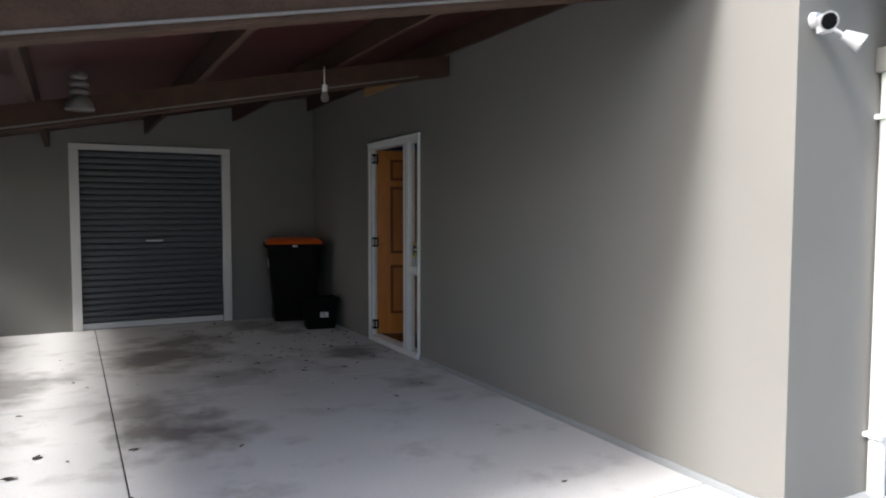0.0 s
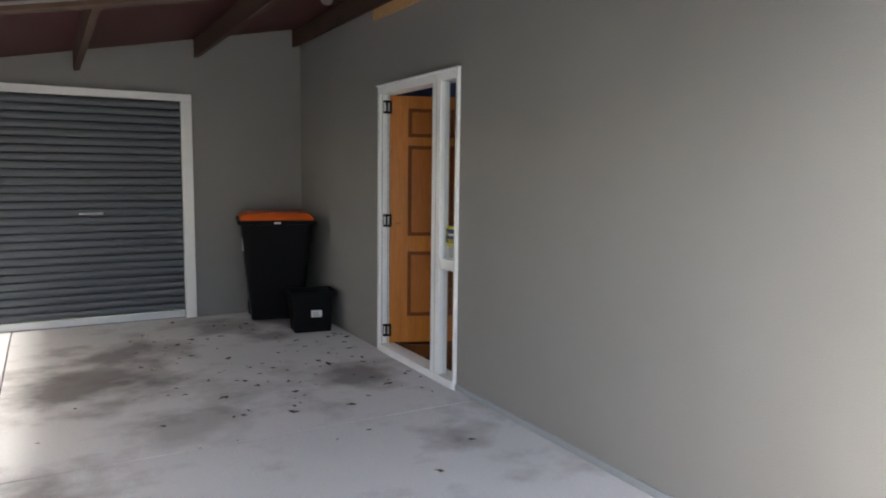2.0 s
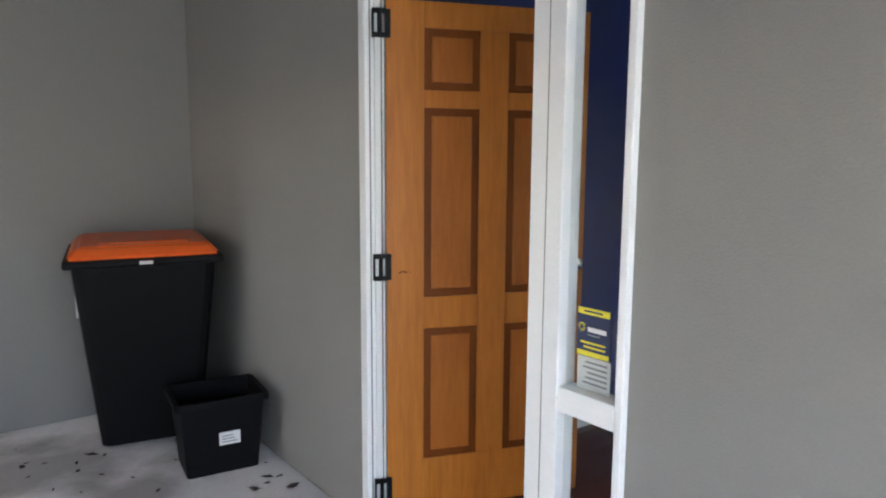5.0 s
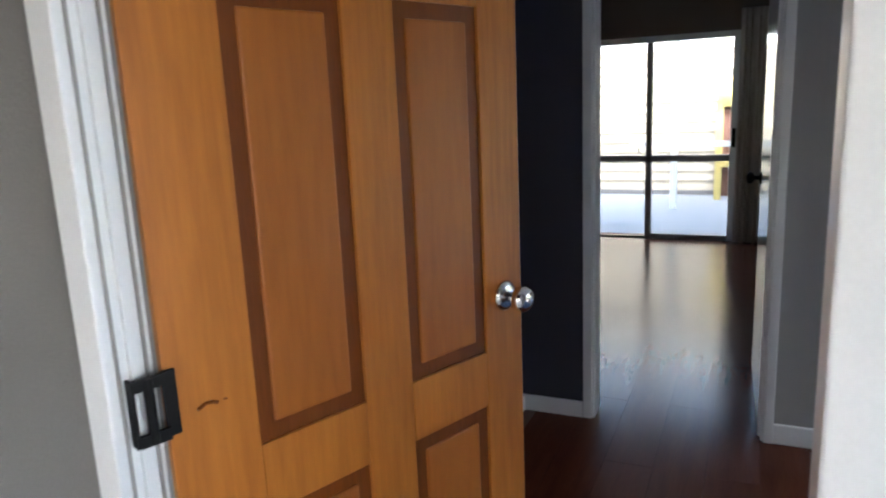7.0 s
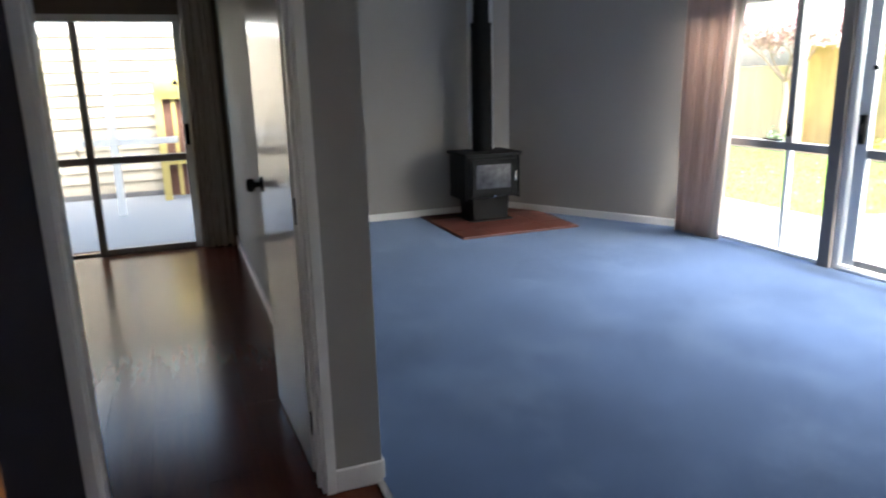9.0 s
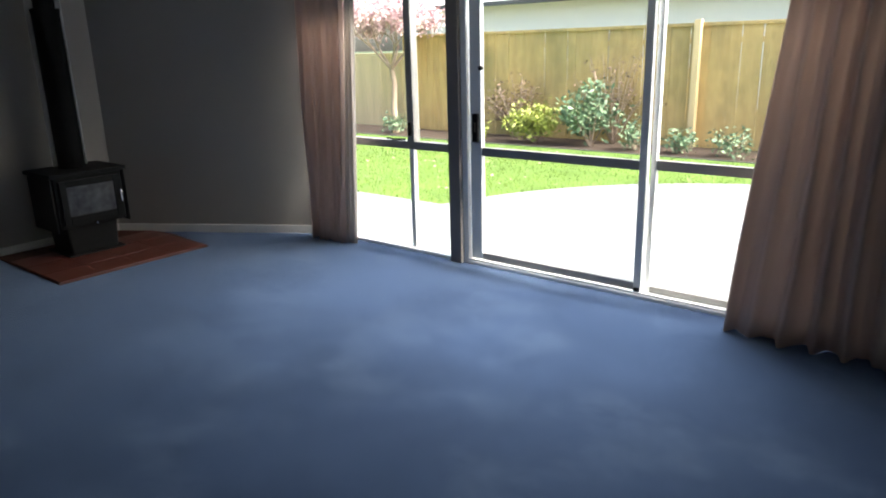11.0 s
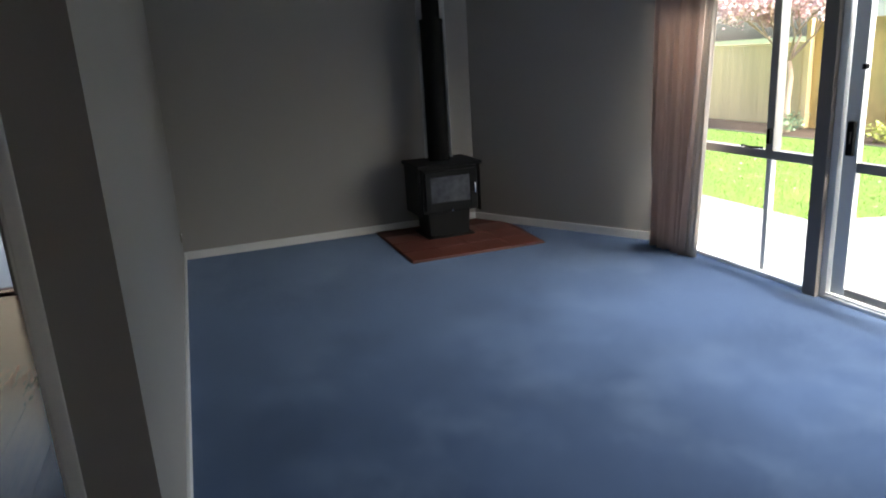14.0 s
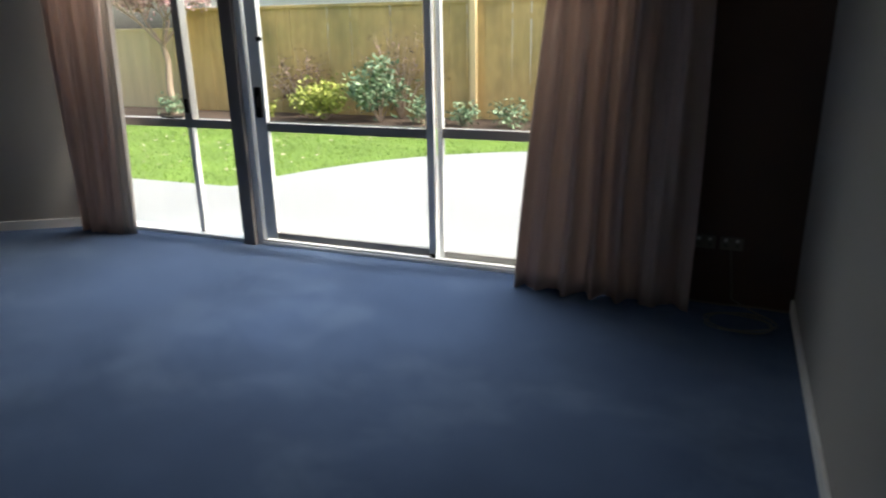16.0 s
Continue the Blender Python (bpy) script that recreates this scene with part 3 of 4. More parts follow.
part("sill", bx(-0.030, -0.0055, 0.0, 0.10, 1.154, 0.055, 0.005), ALU, fd)
part("flashing", bx(-0.034, -0.04, 2.10, 0.0, 1.21, 2.112, 0.003), ALU, fd)
part("mid_rail", bx(-0.018, -0.0057, 0.79, 0.047, 0.1845, 0.86, 0.004), ALU, fd)
for z0, z1 in ((0.055, 0.79), (0.86, 2.04)):
    p = part("pane", bx(0.012, -0.0058, z0, 0.018, 0.1848, z1), GLASS, fd)
    p.visible_shadow = False
part("door_stop", bx(0.060, 1.138, 0.055, 0.10, 1.1545, 2.04, 0.002), BRONZE, fd)

leaf = thing("front_door", pose(0.062, 1.150, 0.06, 0, 0, -21.5), "varnished pine six-panel front door standing open", "door")
DW, DH = 0.82, 1.975
part("core", bx(0.004, -0.012, 0.002, DW - 0.004, 0.012, DH - 0.002), GROOVE, leaf, "dark-stained mouldings", local=True)
cols = [(0.145, 0.365), (0.480, 0.700)]
rows = [(0.215, 0.745), (0.870, 1.590), (1.655, 1.880)]
for x0, x1 in ((0.0, 0.145), (0.700, DW), (0.365, 0.480)):
    part("stile", bx(x0, -0.019, 0.0 if x0 != 0.365 else 0.215, x1, 0.019, DH if x0 != 0.365 else 1.880, 0.003), PINE, leaf, local=True)
for z0, z1 in ((0.0, 0.215), (0.745, 0.870), (1.590, 1.655), (1.880, DH)):
    for x0, x1 in (((0.145, 0.700),) if z0 in (0.0, 1.880) else cols):
        part("rail", bx(x0 + 0.0005, -0.0185, z0, x1 - 0.0005, 0.0185, z1, 0.003), PINE, leaf, local=True)
for x0, x1 in cols:
    for z0, z1 in rows:
        part("panel", bx(x0 + 0.030, -0.0165, z0 + 0.030, x1 - 0.030, 0.0165, z1 - 0.030, 0.005), PANEL, leaf, local=True)
for s in (-1, 1):
    turn = Matrix.Translation((0.762, s * 0.019, 0.985)) @ Matrix.Rotation(radians(90 if s < 0 else -90), 4, "X")
    knob = part("knob", lathe([(0.012, 0.0), (0.012, 0.028), (0.026, 0.038), (0.029, 0.052), (0.024, 0.064), (0.008, 0.068)], 22, m=turn), CHROME, leaf, "polished chrome knob", local=True, smooth=True)
    part("rose", lathe([(0.034, 0.0), (0.033, 0.006), (0.022, 0.011), (0.013, 0.012)], 22, m=turn), CHROME, knob, local=True, smooth=True)
    part("turn_button", lathe([(0.006, 0.068), (0.006, 0.074), (0.003, 0.076)], 12, m=turn), CHROME, knob, local=True)
part("scuff", tube([(0.045, -0.019, 0.968), (0.058, -0.019, 0.974), (0.070, -0.019, 0.973), (0.078, -0.019, 0.969)], 0.0034, 6), GROOVE, leaf, "small brown scuff", local=True)
part("scuff", tube([(0.088, -0.019, 0.972), (0.094, -0.019, 0.970)], 0.0018, 6), GROOVE, leaf, "small brown scuff", local=True)
for z in (0.105, 0.995, 1.885):
    h = part("hinge", rod((-0.026, -0.030, z - 0.05), (-0.026, -0.030, z + 0.05), 0.0075, n=10), BLACKMETAL, leaf, "black parliament hinge", local=True)
    for zz in (-0.042, 0.042):
        part("hinge_arm", bx(-0.047, -0.034, z + zz - 0.009, -0.002, -0.0265, z + zz + 0.009), BLACKMETAL, h, local=True)
    part("hinge_plate", bx(-0.004, -0.0255, z - 0.05, 0.016, -0.0198, z + 0.05), BLACKMETAL, h, local=True)
    part("jamb_plate", bx(-0.052, -0.034, z - 0.05, -0.047, -0.012, z + 0.05), BLACKMETAL, h, local=True)

stick = thing("window_sticker", (0.0375, 0.095, 0.93), "navy and yellow alarm sticker on the sidelight glass", "sticker")
part("sheet", bx(0.0262, 0.055, 0.955, 0.0288, 0.165, 1.085), NAVYPRINT, stick)
for z0, z1 in ((1.067, 1.084), (0.957, 0.970)):
    part("yellow_band", bx(0.0250, 0.058, z0, 0.0262, 0.162, z1), YELLOW, stick)
part("text_bar", bx(0.0240, 0.080, 1.073, 0.0250, 0.140, 1.078), NAVYPRINT, stick)
sunburst = bmesh.new()
for j in range(16):
    q = radians(22.5 * j)
    rod((0.0258, 0.148 + 0.0065 * math.cos(q), 1.032 + 0.0065 * math.sin(q)), (0.0258, 0.148 + 0.0135 * math.cos(q), 1.032 + 0.0135 * math.sin(q)), 0.0011, 0.0004, 5, sunburst)
part("sun_shape", sunburst, YELLOW, stick)
part("name_bar", bx(0.0250, 0.068, 1.022, 0.0262, 0.128, 1.034), PAPER, stick)
part("small_print", bx(0.0250, 0.088, 1.012, 0.0262, 0.128, 1.015), GREYPRINT, stick)
part("phone_bar", bx(0.0250, 0.070, 0.990, 0.0262, 0.150, 0.995), YELLOW, stick)
part("address_bar", bx(0.0250, 0.070, 0.978, 0.0262, 0.140, 0.983), YELLOW, stick)
paper = thing("paper_notice", (0.0375, 0.1, 0.86), "white paper notice behind the sidelight glass", "notice")
part("sheet", bx(0.0375, 0.060, 0.862, 0.0390, 0.170, 0.950), PAPER, paper)
for j in range(5):
    part("text_bar", bx(0.0366, 0.070, 0.878 + j * 0.014, 0.0375, 0.150 - 0.008 * (j % 3), 0.883 + j * 0.014), GREYPRINT, paper)
for ob in (stick, paper):
    ob.matrix_basis = Matrix.Translation((-0.018, -0.018, 0)) @ ob.matrix_basis

# ---- wheelie bin and crate ----
def tapered(x0, y0, x1, y1, z0, z1, inset, r=0.03, wallt=0.0):
    b = bx(x0, y0, z0, x1, y1, z1)
    cx, cy = (x0 + x1) / 2, (y0 + y1) / 2
    for v in b.verts:
        if v.co.z < (z0 + z1) / 2:
            v.co.x = cx + (v.co.x - cx) * (1 - inset)
            v.co.y = cy + (v.co.y - cy) * (1 - inset)
    if wallt:
        top = max(b.faces, key=lambda f: f.calc_center_median().z)
        r1 = bmesh.ops.inset_individual(b, faces=[top], thickness=wallt)
        for v in top.verts:
            v.co.z -= (z1 - z0) - 0.012
            v.co.x = cx + (v.co.x - cx) * (1 - inset)
            v.co.y = cy + (v.co.y - cy) * (1 - inset)
    up = [e for e in b.edges if abs(e.verts[0].co.z - e.verts[1].co.z) > 0.1]
    bmesh.ops.bevel(b, geom=up, offset=r, segments=3, affect="EDGES", profile=0.5)
    return b


bin_ = thing("wheelie_bin", pose(-0.41, 2.74, 0, 0, 0, -12), "black plastic wheelie bin with an orange lid", "wheelie bin")
part("body", tapered(-0.325, -0.34, 0.325, 0.34, 0.04, 0.96, 0.27, 0.05), BLACKP, bin_, local=True)
part("rim", bx(-0.355, -0.365, 0.945, 0.355, 0.37, 0.985, 0.012), BLACKP, bin_, local=True)
lid = bx(-0.345, -0.375, 0.986, 0.345, 0.37, 1.045)
for v in lid.verts:
    if v.co.z > 1.0:
        v.co.x *= 0.86
        v.co.y *= 0.88
bmesh.ops.bevel(lid, geom=lid.edges[:], offset=0.016, segments=3, affect="EDGES")
lidp = part("lid", lid, ORANGEP, bin_, "orange plastic lid", local=True)
part("lid_ridge", bx(-0.2, -0.25, 1.044, 0.2, 0.25, 1.052, 0.004), ORANGEP, lidp, local=True)
part("lid_badge", bx(-0.03, -0.3675, 0.955, 0.03, -0.365, 0.972), PAPER, bin_, "small white badge", local=True)
part("handle_bar", rod((-0.24, 0.39, 0.95), (0.24, 0.39, 0.95), 0.014), BLACKP, bin_, local=True)
part("side_sticker", bx(-0.312, -0.255, 0.70, -0.296, -0.16, 0.82), PAPER, bin_, "torn white sticker", local=True)
for s in (-1, 1):
    w_ = part("wheel", rod((s * 0.20, 0.27, 0.10), (s * 0.25, 0.27, 0.10), 0.10, n=24), RUBBER, bin_, local=True)
    part("hub", rod((s * 0.25, 0.27, 0.10), (s * 0.256, 0.27, 0.10), 0.045, n=18), BLACKP, w_, local=True)
part("axle", rod((-0.2, 0.27, 0.10), (0.2, 0.27, 0.10), 0.012), BLACKMETAL, bin_, local=True)
crate = thing("recycling_crate", pose(-0.265, 2.135, 0, 0, 0, -8), "open black plastic crate with a white label", "crate")
part("tub", tapered(-0.19, -0.15, 0.19, 0.15, 0.0, 0.36, 0.14, 0.02, 0.008), BLACKP, crate, local=True)
rimb = bmesh.new()
for s in (-1, 1):
    bx(-0.205, s * 0.16 - 0.012, 0.335, 0.205, s * 0.16 + 0.012, 0.365, 0.004, rimb)
    bx(s * 0.20 - 0.012, -0.148, 0.335, s * 0.20 + 0.012, 0.148, 0.365, 0.004, rimb)
part("rim", rimb, BLACKP, crate, local=True)
part("label", bx(-0.02, -0.1445, 0.14, 0.075, -0.1405, 0.20), PAPER, crate, "white paper label", local=True)
for j in range(3):
    part("print_bar", bx(-0.01, -0.1462, 0.152 + j * 0.014, 0.06 - 0.01 * j, -0.1446, 0.157 + j * 0.014), GREYPRINT, crate, local=True)

# ---- outside corner: floodlight, downpipe, eave ----
fl = thing("floodlight", (0.2, -3.80, 2.36), "silver twin floodlight with a motion sensor on the wall", "floodlight")
part("base", rod((0.20, -3.801, 2.40), (0.20, -3.84, 2.40), 0.055, 0.045, 20), SILVER, fl)
for (hx, hz, dx, dz) in ((0.10, 2.36, -0.05, -0.03), (0.34, 2.30, 0.06, -0.07)):
    mid = Vector((hx, -3.92, hz))
    tip = mid + Vector((dx, -0.09, dz))
    hd = part("lamp_head", rod(mid, tip, 0.035, 0.062, 20), SILVER, fl, smooth=False)
    part("lens", rod(tip - (tip - mid) * 0.05, tip + (tip - mid) * 0.03, 0.054, 0.05, 18), BLACKP if hx < 0.2 else BULB, hd)
    part("arm", tube([(0.20, -3.835, 2.40), (0.20 + (hx - 0.2) * 0.5, -3.88, (hz + 2.40) / 2), tuple(mid)], 0.012), SILVER, fl)
part("sensor", bx(0.17, -3.92, 2.30, 0.23, -3.84, 2.355, 0.012), SILVER, fl)
fl.matrix_basis = Matrix.Translation((-0.10, 0, -0.13)) @ fl.matrix_basis @ Matrix.Scale(0.68, 4)
dp = thing("downpipe", (0.64, -3.845, 0), "white plastic downpipe on the outside wall", "downpipe")
part("pipe", rod((0.64, -3.845, 0.0), (0.64, -3.845, 2.07), 0.04, n=18), ALU, dp, smooth=False)
for z in (0.30, 1.86):
    part("bracket", bx(0.585, -3.892, z - 0.012, 0.695, -3.801, z + 0.012, 0.004), ALU, dp)
struct("trim_eave", bx(0.58, -3.90, 2.07, 7.4, -3.802, 2.19, 0.005), STUCCO, "beige boxed beam over the patio door")
struct("trim_fascia", bx(0.56, -3.94, 2.192, 7.4, -3.902, 2.42, 0.005), ALU, "white fascia board")

# ---- dining room doorway and door ----
jm = tagged(new("door_frame_dining"), "white painted timber door frame", kind="structure")
jm.matrix_basis = Matrix.Translation((2.34, 0.65, F))
for y0, y1, z1 in ((0.29, 0.315, 2.05), (0.995, 1.02, 2.05)):
    part("jamb", bx(2.289, y0, F, 2.401, y1, z1, 0.002), WHITE, jm)
part("head", bx(2.289, 0.3155, 2.025, 2.401, 0.9945, 2.05, 0.002), WHITE, jm)
for x0, x1 in ((2.272, 2.2885), (2.4015, 2.418)):
    for y0, y1 in ((0.268, 0.305), (1.005, 1.045)):
        part("architrave", bx(x0, y0, F, x1, y1, 2.11, 0.004), WHITE, jm)
    part("architrave_head", bx(x0, 0.3055, 2.04, x1, 1.0045, 2.08, 0.004), WHITE, jm)
part("strike_stop", bx(2.33, 0.315, F, 2.36, 0.325, 2.02, 0.002), WHITE, jm)
jm.matrix_basis = Matrix.Translation((0, -0.03, 0)) @ jm.matrix_basis
dd_ = thing("dining_door", pose(2.425, 0.278, F + 0.012, 0, 0, 2.0), "glossy white flush door folded back against the wall", "door")
part("slab", bx(0.0, -0.018, 0.0, 0.70, 0.018, 1.97, 0.003), DOORWHITE, dd_, local=True)
for z in (0.2, 0.98, 1.78):
    hp = part("hinge", rod((-0.008, 0.006, z - 0.045), (-0.008, 0.006, z + 0.045), 0.006, n=10), BLACKMETAL, dd_, "dark metal butt hinge", local=True)
    part("hinge_plate", bx(-0.0025, -0.014, z - 0.045, -0.0005, 0.014, z + 0.045), BLACKMETAL, hp, local=True)
turn = Matrix.Translation((0.635, 0.018, 0.99)) @ Matrix.Rotation(radians(-90), 4, "X")
kb = part("knob", lathe([(0.011, 0.0), (0.011, 0.03), (0.025, 0.038), (0.029, 0.050), (0.024, 0.062), (0.008, 0.066)], 20, m=turn), BLACKMETAL, dd_, "dark bronze knob", local=True, smooth=True)
part("rose", lathe([(0.032, 0.0), (0.031, 0.006), (0.012, 0.01)], 20, m=turn), BLACKMETAL, kb, local=True, smooth=True)
part("latch_plate", bx(0.7002, -0.011, 0.94, 0.7022, 0.011, 1.04), CHROME, dd_, local=True)

# ---- sliding doors ----
def pane_of(parent, args):
    p = part("pane", bx(*args), GLASS, parent)
    p.visible_shadow = False
    return p


ss = tagged(new("window_patio_door"), "white aluminium sliding patio door", kind="structure")
ss.matrix_basis = Matrix.Translation((2.1, -3.6, F))
part("track", bx(0.90, -3.65, 0.0, 3.29, -3.52, F + 0.028, 0.004), ALU, ss, "pale aluminium floor track")
part("track_lip", bx(0.90, -3.535, F + 0.028, 3.29, -3.528, F + 0.042), ALU, ss)
part("head", bx(0.90, -3.65, 1.965, 3.29, -3.53, 2.02, 0.004), ALU, ss)
part("jamb", bx(0.86, -3.65, F, 0.90, -3.53, 2.02, 0.004), ALU, ss)
YL = -3.57
lf = part("sliding_leaf", bx(3.18, YL - 0.02, F + 0.045, 3.275, YL + 0.02, 1.964, 0.004), ALU, ss)
part("meeting_stile", bx(1.965, YL - 0.02, F + 0.045, 2.015, YL + 0.02, 1.964, 0.004), ALU, lf)
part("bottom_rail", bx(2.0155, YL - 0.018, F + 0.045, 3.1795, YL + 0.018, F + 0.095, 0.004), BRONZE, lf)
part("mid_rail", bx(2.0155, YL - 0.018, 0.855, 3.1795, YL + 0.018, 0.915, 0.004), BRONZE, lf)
part("top_rail", bx(2.0155, YL - 0.018, 1.91, 3.1795, YL + 0.018, 1.964, 0.004), ALU, lf)
pane_of(lf, (2.0155, YL - 0.003, F + 0.096, 3.1795, YL + 0.003, 0.8545))
pane_of(lf, (2.0155, YL - 0.003, 0.9155, 3.1795, YL + 0.003, 1.9095))
hb = part("latch", bx(3.195, YL + 0.0205, 0.95, 3.245, YL + 0.045, 1.15, 0.010), BLACKP, ss, "black plastic latch handle")
part("latch_lever", bx(3.21, YL + 0.0455, 1.02, 3.232, YL + 0.058, 1.09, 0.004), BLACKMETAL, hb)
part("roller_block", bx(1.972, YL + 0.0205, F + 0.03, 2.008, YL + 0.034, F + 0.065, 0.003), BLACKP, ss)
fx = part("fixed_leaf", bx(1.93, -3.64, F + 0.03, 1.964, -3.60, 1.964, 0.004), ALU, ss)
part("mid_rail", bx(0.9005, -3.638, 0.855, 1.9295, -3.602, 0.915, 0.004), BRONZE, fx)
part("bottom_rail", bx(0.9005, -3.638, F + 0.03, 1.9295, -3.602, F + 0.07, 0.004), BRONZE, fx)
pane_of(fx, (0.9005, -3.623, F + 0.0705, 1.9295, -3.617, 0.8545))
pane_of(fx, (0.9005, -3.623, 0.9155, 1.9295, -3.617, 1.9645))
part("door_bumper", bx(3.155, YL + 0.021, 1.44, 3.185, YL + 0.045, 1.47, 0.004), BLACKP, ss)

post = thing("window_post", (3.37, -3.54, F), "dark grey painted post between door and window", "post")
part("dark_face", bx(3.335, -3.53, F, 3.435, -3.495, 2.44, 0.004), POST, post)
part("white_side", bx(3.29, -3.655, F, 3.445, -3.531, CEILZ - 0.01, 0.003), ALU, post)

sw = tagged(new("window_side"), "fixed aluminium window with a small casement", kind="structure")
sw.matrix_basis = Matrix.Translation((4.1, -3.6, F))
part("window_sill", bx(3.445, -3.65, F - 0.02, 4.915, -3.53, F + 0.03, 0.004), ALU, sw)
part("head", bx(3.445, -3.65, 1.965, 4.915, -3.53, 2.02, 0.004), ALU, sw)
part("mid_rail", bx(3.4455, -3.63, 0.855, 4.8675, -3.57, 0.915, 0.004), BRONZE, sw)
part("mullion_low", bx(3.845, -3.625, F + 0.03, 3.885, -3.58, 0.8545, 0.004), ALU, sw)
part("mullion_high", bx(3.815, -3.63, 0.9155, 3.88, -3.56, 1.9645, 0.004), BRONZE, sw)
part("jamb", bx(4.868, -3.65, F + 0.03, 4.915, -3.53, 1.964, 0.004), ALU, sw)
part("casement_catch", bx(3.825, -3.5595, 0.96, 3.853, -3.535, 1.06, 0.005), BLACKP, sw, "black window catch")
part("casement_stay", tube([(3.90, -3.555, 0.93), (4.0, -3.55, 0.925), (4.09, -3.555, 0.93)], 0.008), BLACKP, sw, "black window stay")
for x0, x1 in ((3.4455, 3.825), (3.882, 4.8675)):
    pane_of(sw, (x0, -3.606, F + 0.0305, x1, -3.600, 0.8545))
    pane_of(sw, (x0, -3.606, 0.9155, x1, -3.600, 1.9645))

for ob in (ss, post, sw):
    ob.matrix_basis = FRONT_SHIFT @ ob.matrix_basis

es = tagged(new("window_dining_door"), "aluminium sliding door in the dining room", kind="structure")
es.matrix_basis = Matrix.Translation((6.55, 1.4, F))
part("track", bx(6.5, 0.56, F - 0.02, 6.64, 2.30, F + 0.035, 0.004), ALU, es)
part("head", bx(6.5, 0.56, 2.0, 6.64, 2.30, 2.06, 0.004), ALU, es)
for y0, y1, c, x0, m_ in ((0.56, 0.60, "jamb", 6.5, ALU), (0.602, 0.66, "leaf_stile", 6.53, ALU), (1.375, 1.435, "meeting_stile", 6.53, BRONZE), (2.26, 2.30, "jamb", 6.5, ALU)):
    part(c, bx(x0, y0, F + 0.0355, 6.60, y1, 1.9995, 0.003), m_, es)
part("mid_rail", bx(6.535, 0.6605, 0.86, 6.59, 1.3745, 0.92, 0.003), BRONZE, es)
part("mid_rail", bx(6.56, 1.4355, 0.86, 6.605, 2.2595, 0.92, 0.003), BRONZE, es)
part("bottom_rail", bx(6.535, 0.6605, F + 0.036, 6.59, 1.3745, F + 0.085, 0.003), BRONZE, es)
part("latch", bx(6.505, 0.612, 0.99, 6.5295, 0.65, 1.17, 0.008), BLACKP, es, "black plastic latch handle")
part("stay_lever", tube([(6.53, 1.48, 0.93), (6.49, 1.49, 0.97), (6.48, 1.495, 1.0)], 0.007), BLACKP, es)
for y0, y1, x in ((0.6605, 1.3745, 6.56), (1.4355, 2.2595, 6.58)):
    pane_of(es, (x, y0, F + 0.086, x + 0.006, y1, 0.8595))
    pane_of(es, (x, y0, 0.9205, x + 0.006, y1, 1.9995))

es.matrix_basis = Matrix.Translation((0, -0.10, -0.035)) @ es.matrix_basis

# ---- curtains ----
def drape(p0, p1, q0, q1, z0, z1, folds, amp, seed, hem=0.02):
    """A hanging cloth from the rail q0-q1 at z1 to the hem p0-p1 at z0, with folds that deepen downwards."""
    rnd = random.Random(seed)
    cols_, rows_ = folds * 14, 20
    ph = [rnd.uniform(-0.42, 0.42) for _ in range(folds + 2)]
    am = [rnd.uniform(0.45, 1.4) for _ in range(folds + 2)]
    b = bmesh.new()
    sides = []
    for off in (0.0, 0.004):
        grid = []
        for r in range(rows_ + 1):
            v = r / rows_
            line = []
            for c in range(cols_ + 1):
                u = c / cols_
                k = min(int(u * folds), folds - 1)
                f = u * folds - k
                a_ = am[k] * (1 - f) + am[k + 1] * f
                p_ = ph[k] * (1 - f) + ph[k + 1] * f
                warp = u + 0.018 * math.sin(3.1 * v + 9 * u + seed) * (1 - v)
                bx_, by_ = p0[0] + (p1[0] - p0[0]) * warp, p0[1] + (p1[1] - p0[1]) * warp
                tx_, ty_ = q0[0] + (q1[0] - q0[0]) * u, q0[1] + (q1[1] - q0[1]) * u
                x, y = bx_ * (1 - v) + tx_ * v, by_ * (1 - v) + ty_ * v
                d = Vector((p1[0] - p0[0], p1[1] - p0[1], 0)).normalized()
                nrm = Vector((-d.y, d.x, 0))
                s = amp * a_ * (0.55 + 0.45 * (1 - v)) * (math.sin(2 * math.pi * (u * folds + p_ * (0.55 + 0.45 * v) + 0.16 * math.sin(3 * v + 7 * u + seed))) + 0.28 * math.sin(2 * math.pi * u * folds * 2.3 + 2.1 * v + seed))
                z = z0 + (z1 - z0) * v + (hem * math.sin(5.3 * u * folds + seed) * 0.3 + 0.006 * math.sin(17 * u)) * (1 - v) ** 6
                line.append(b.verts.new((x + nrm.x * (s + off), y + nrm.y * (s + off), z)))
            grid.append(line)
        for r in range(rows_):
            for c in range(cols_):
                b.faces.new((grid[r][c], grid[r][c + 1], grid[r + 1][c + 1], grid[r + 1][c]))
        sides.append(grid)
    g0, g1 = sides
    for c in range(cols_):
        for r in (0, rows_):
            b.faces.new((g0[r][c], g0[r][c + 1], g1[r][c + 1], g1[r][c]))
    for r in range(rows_):
        for c in (0, cols_):
            b.faces.new((g0[r][c], g0[r + 1][c], g1[r + 1][c], g1[r][c]))
    return b


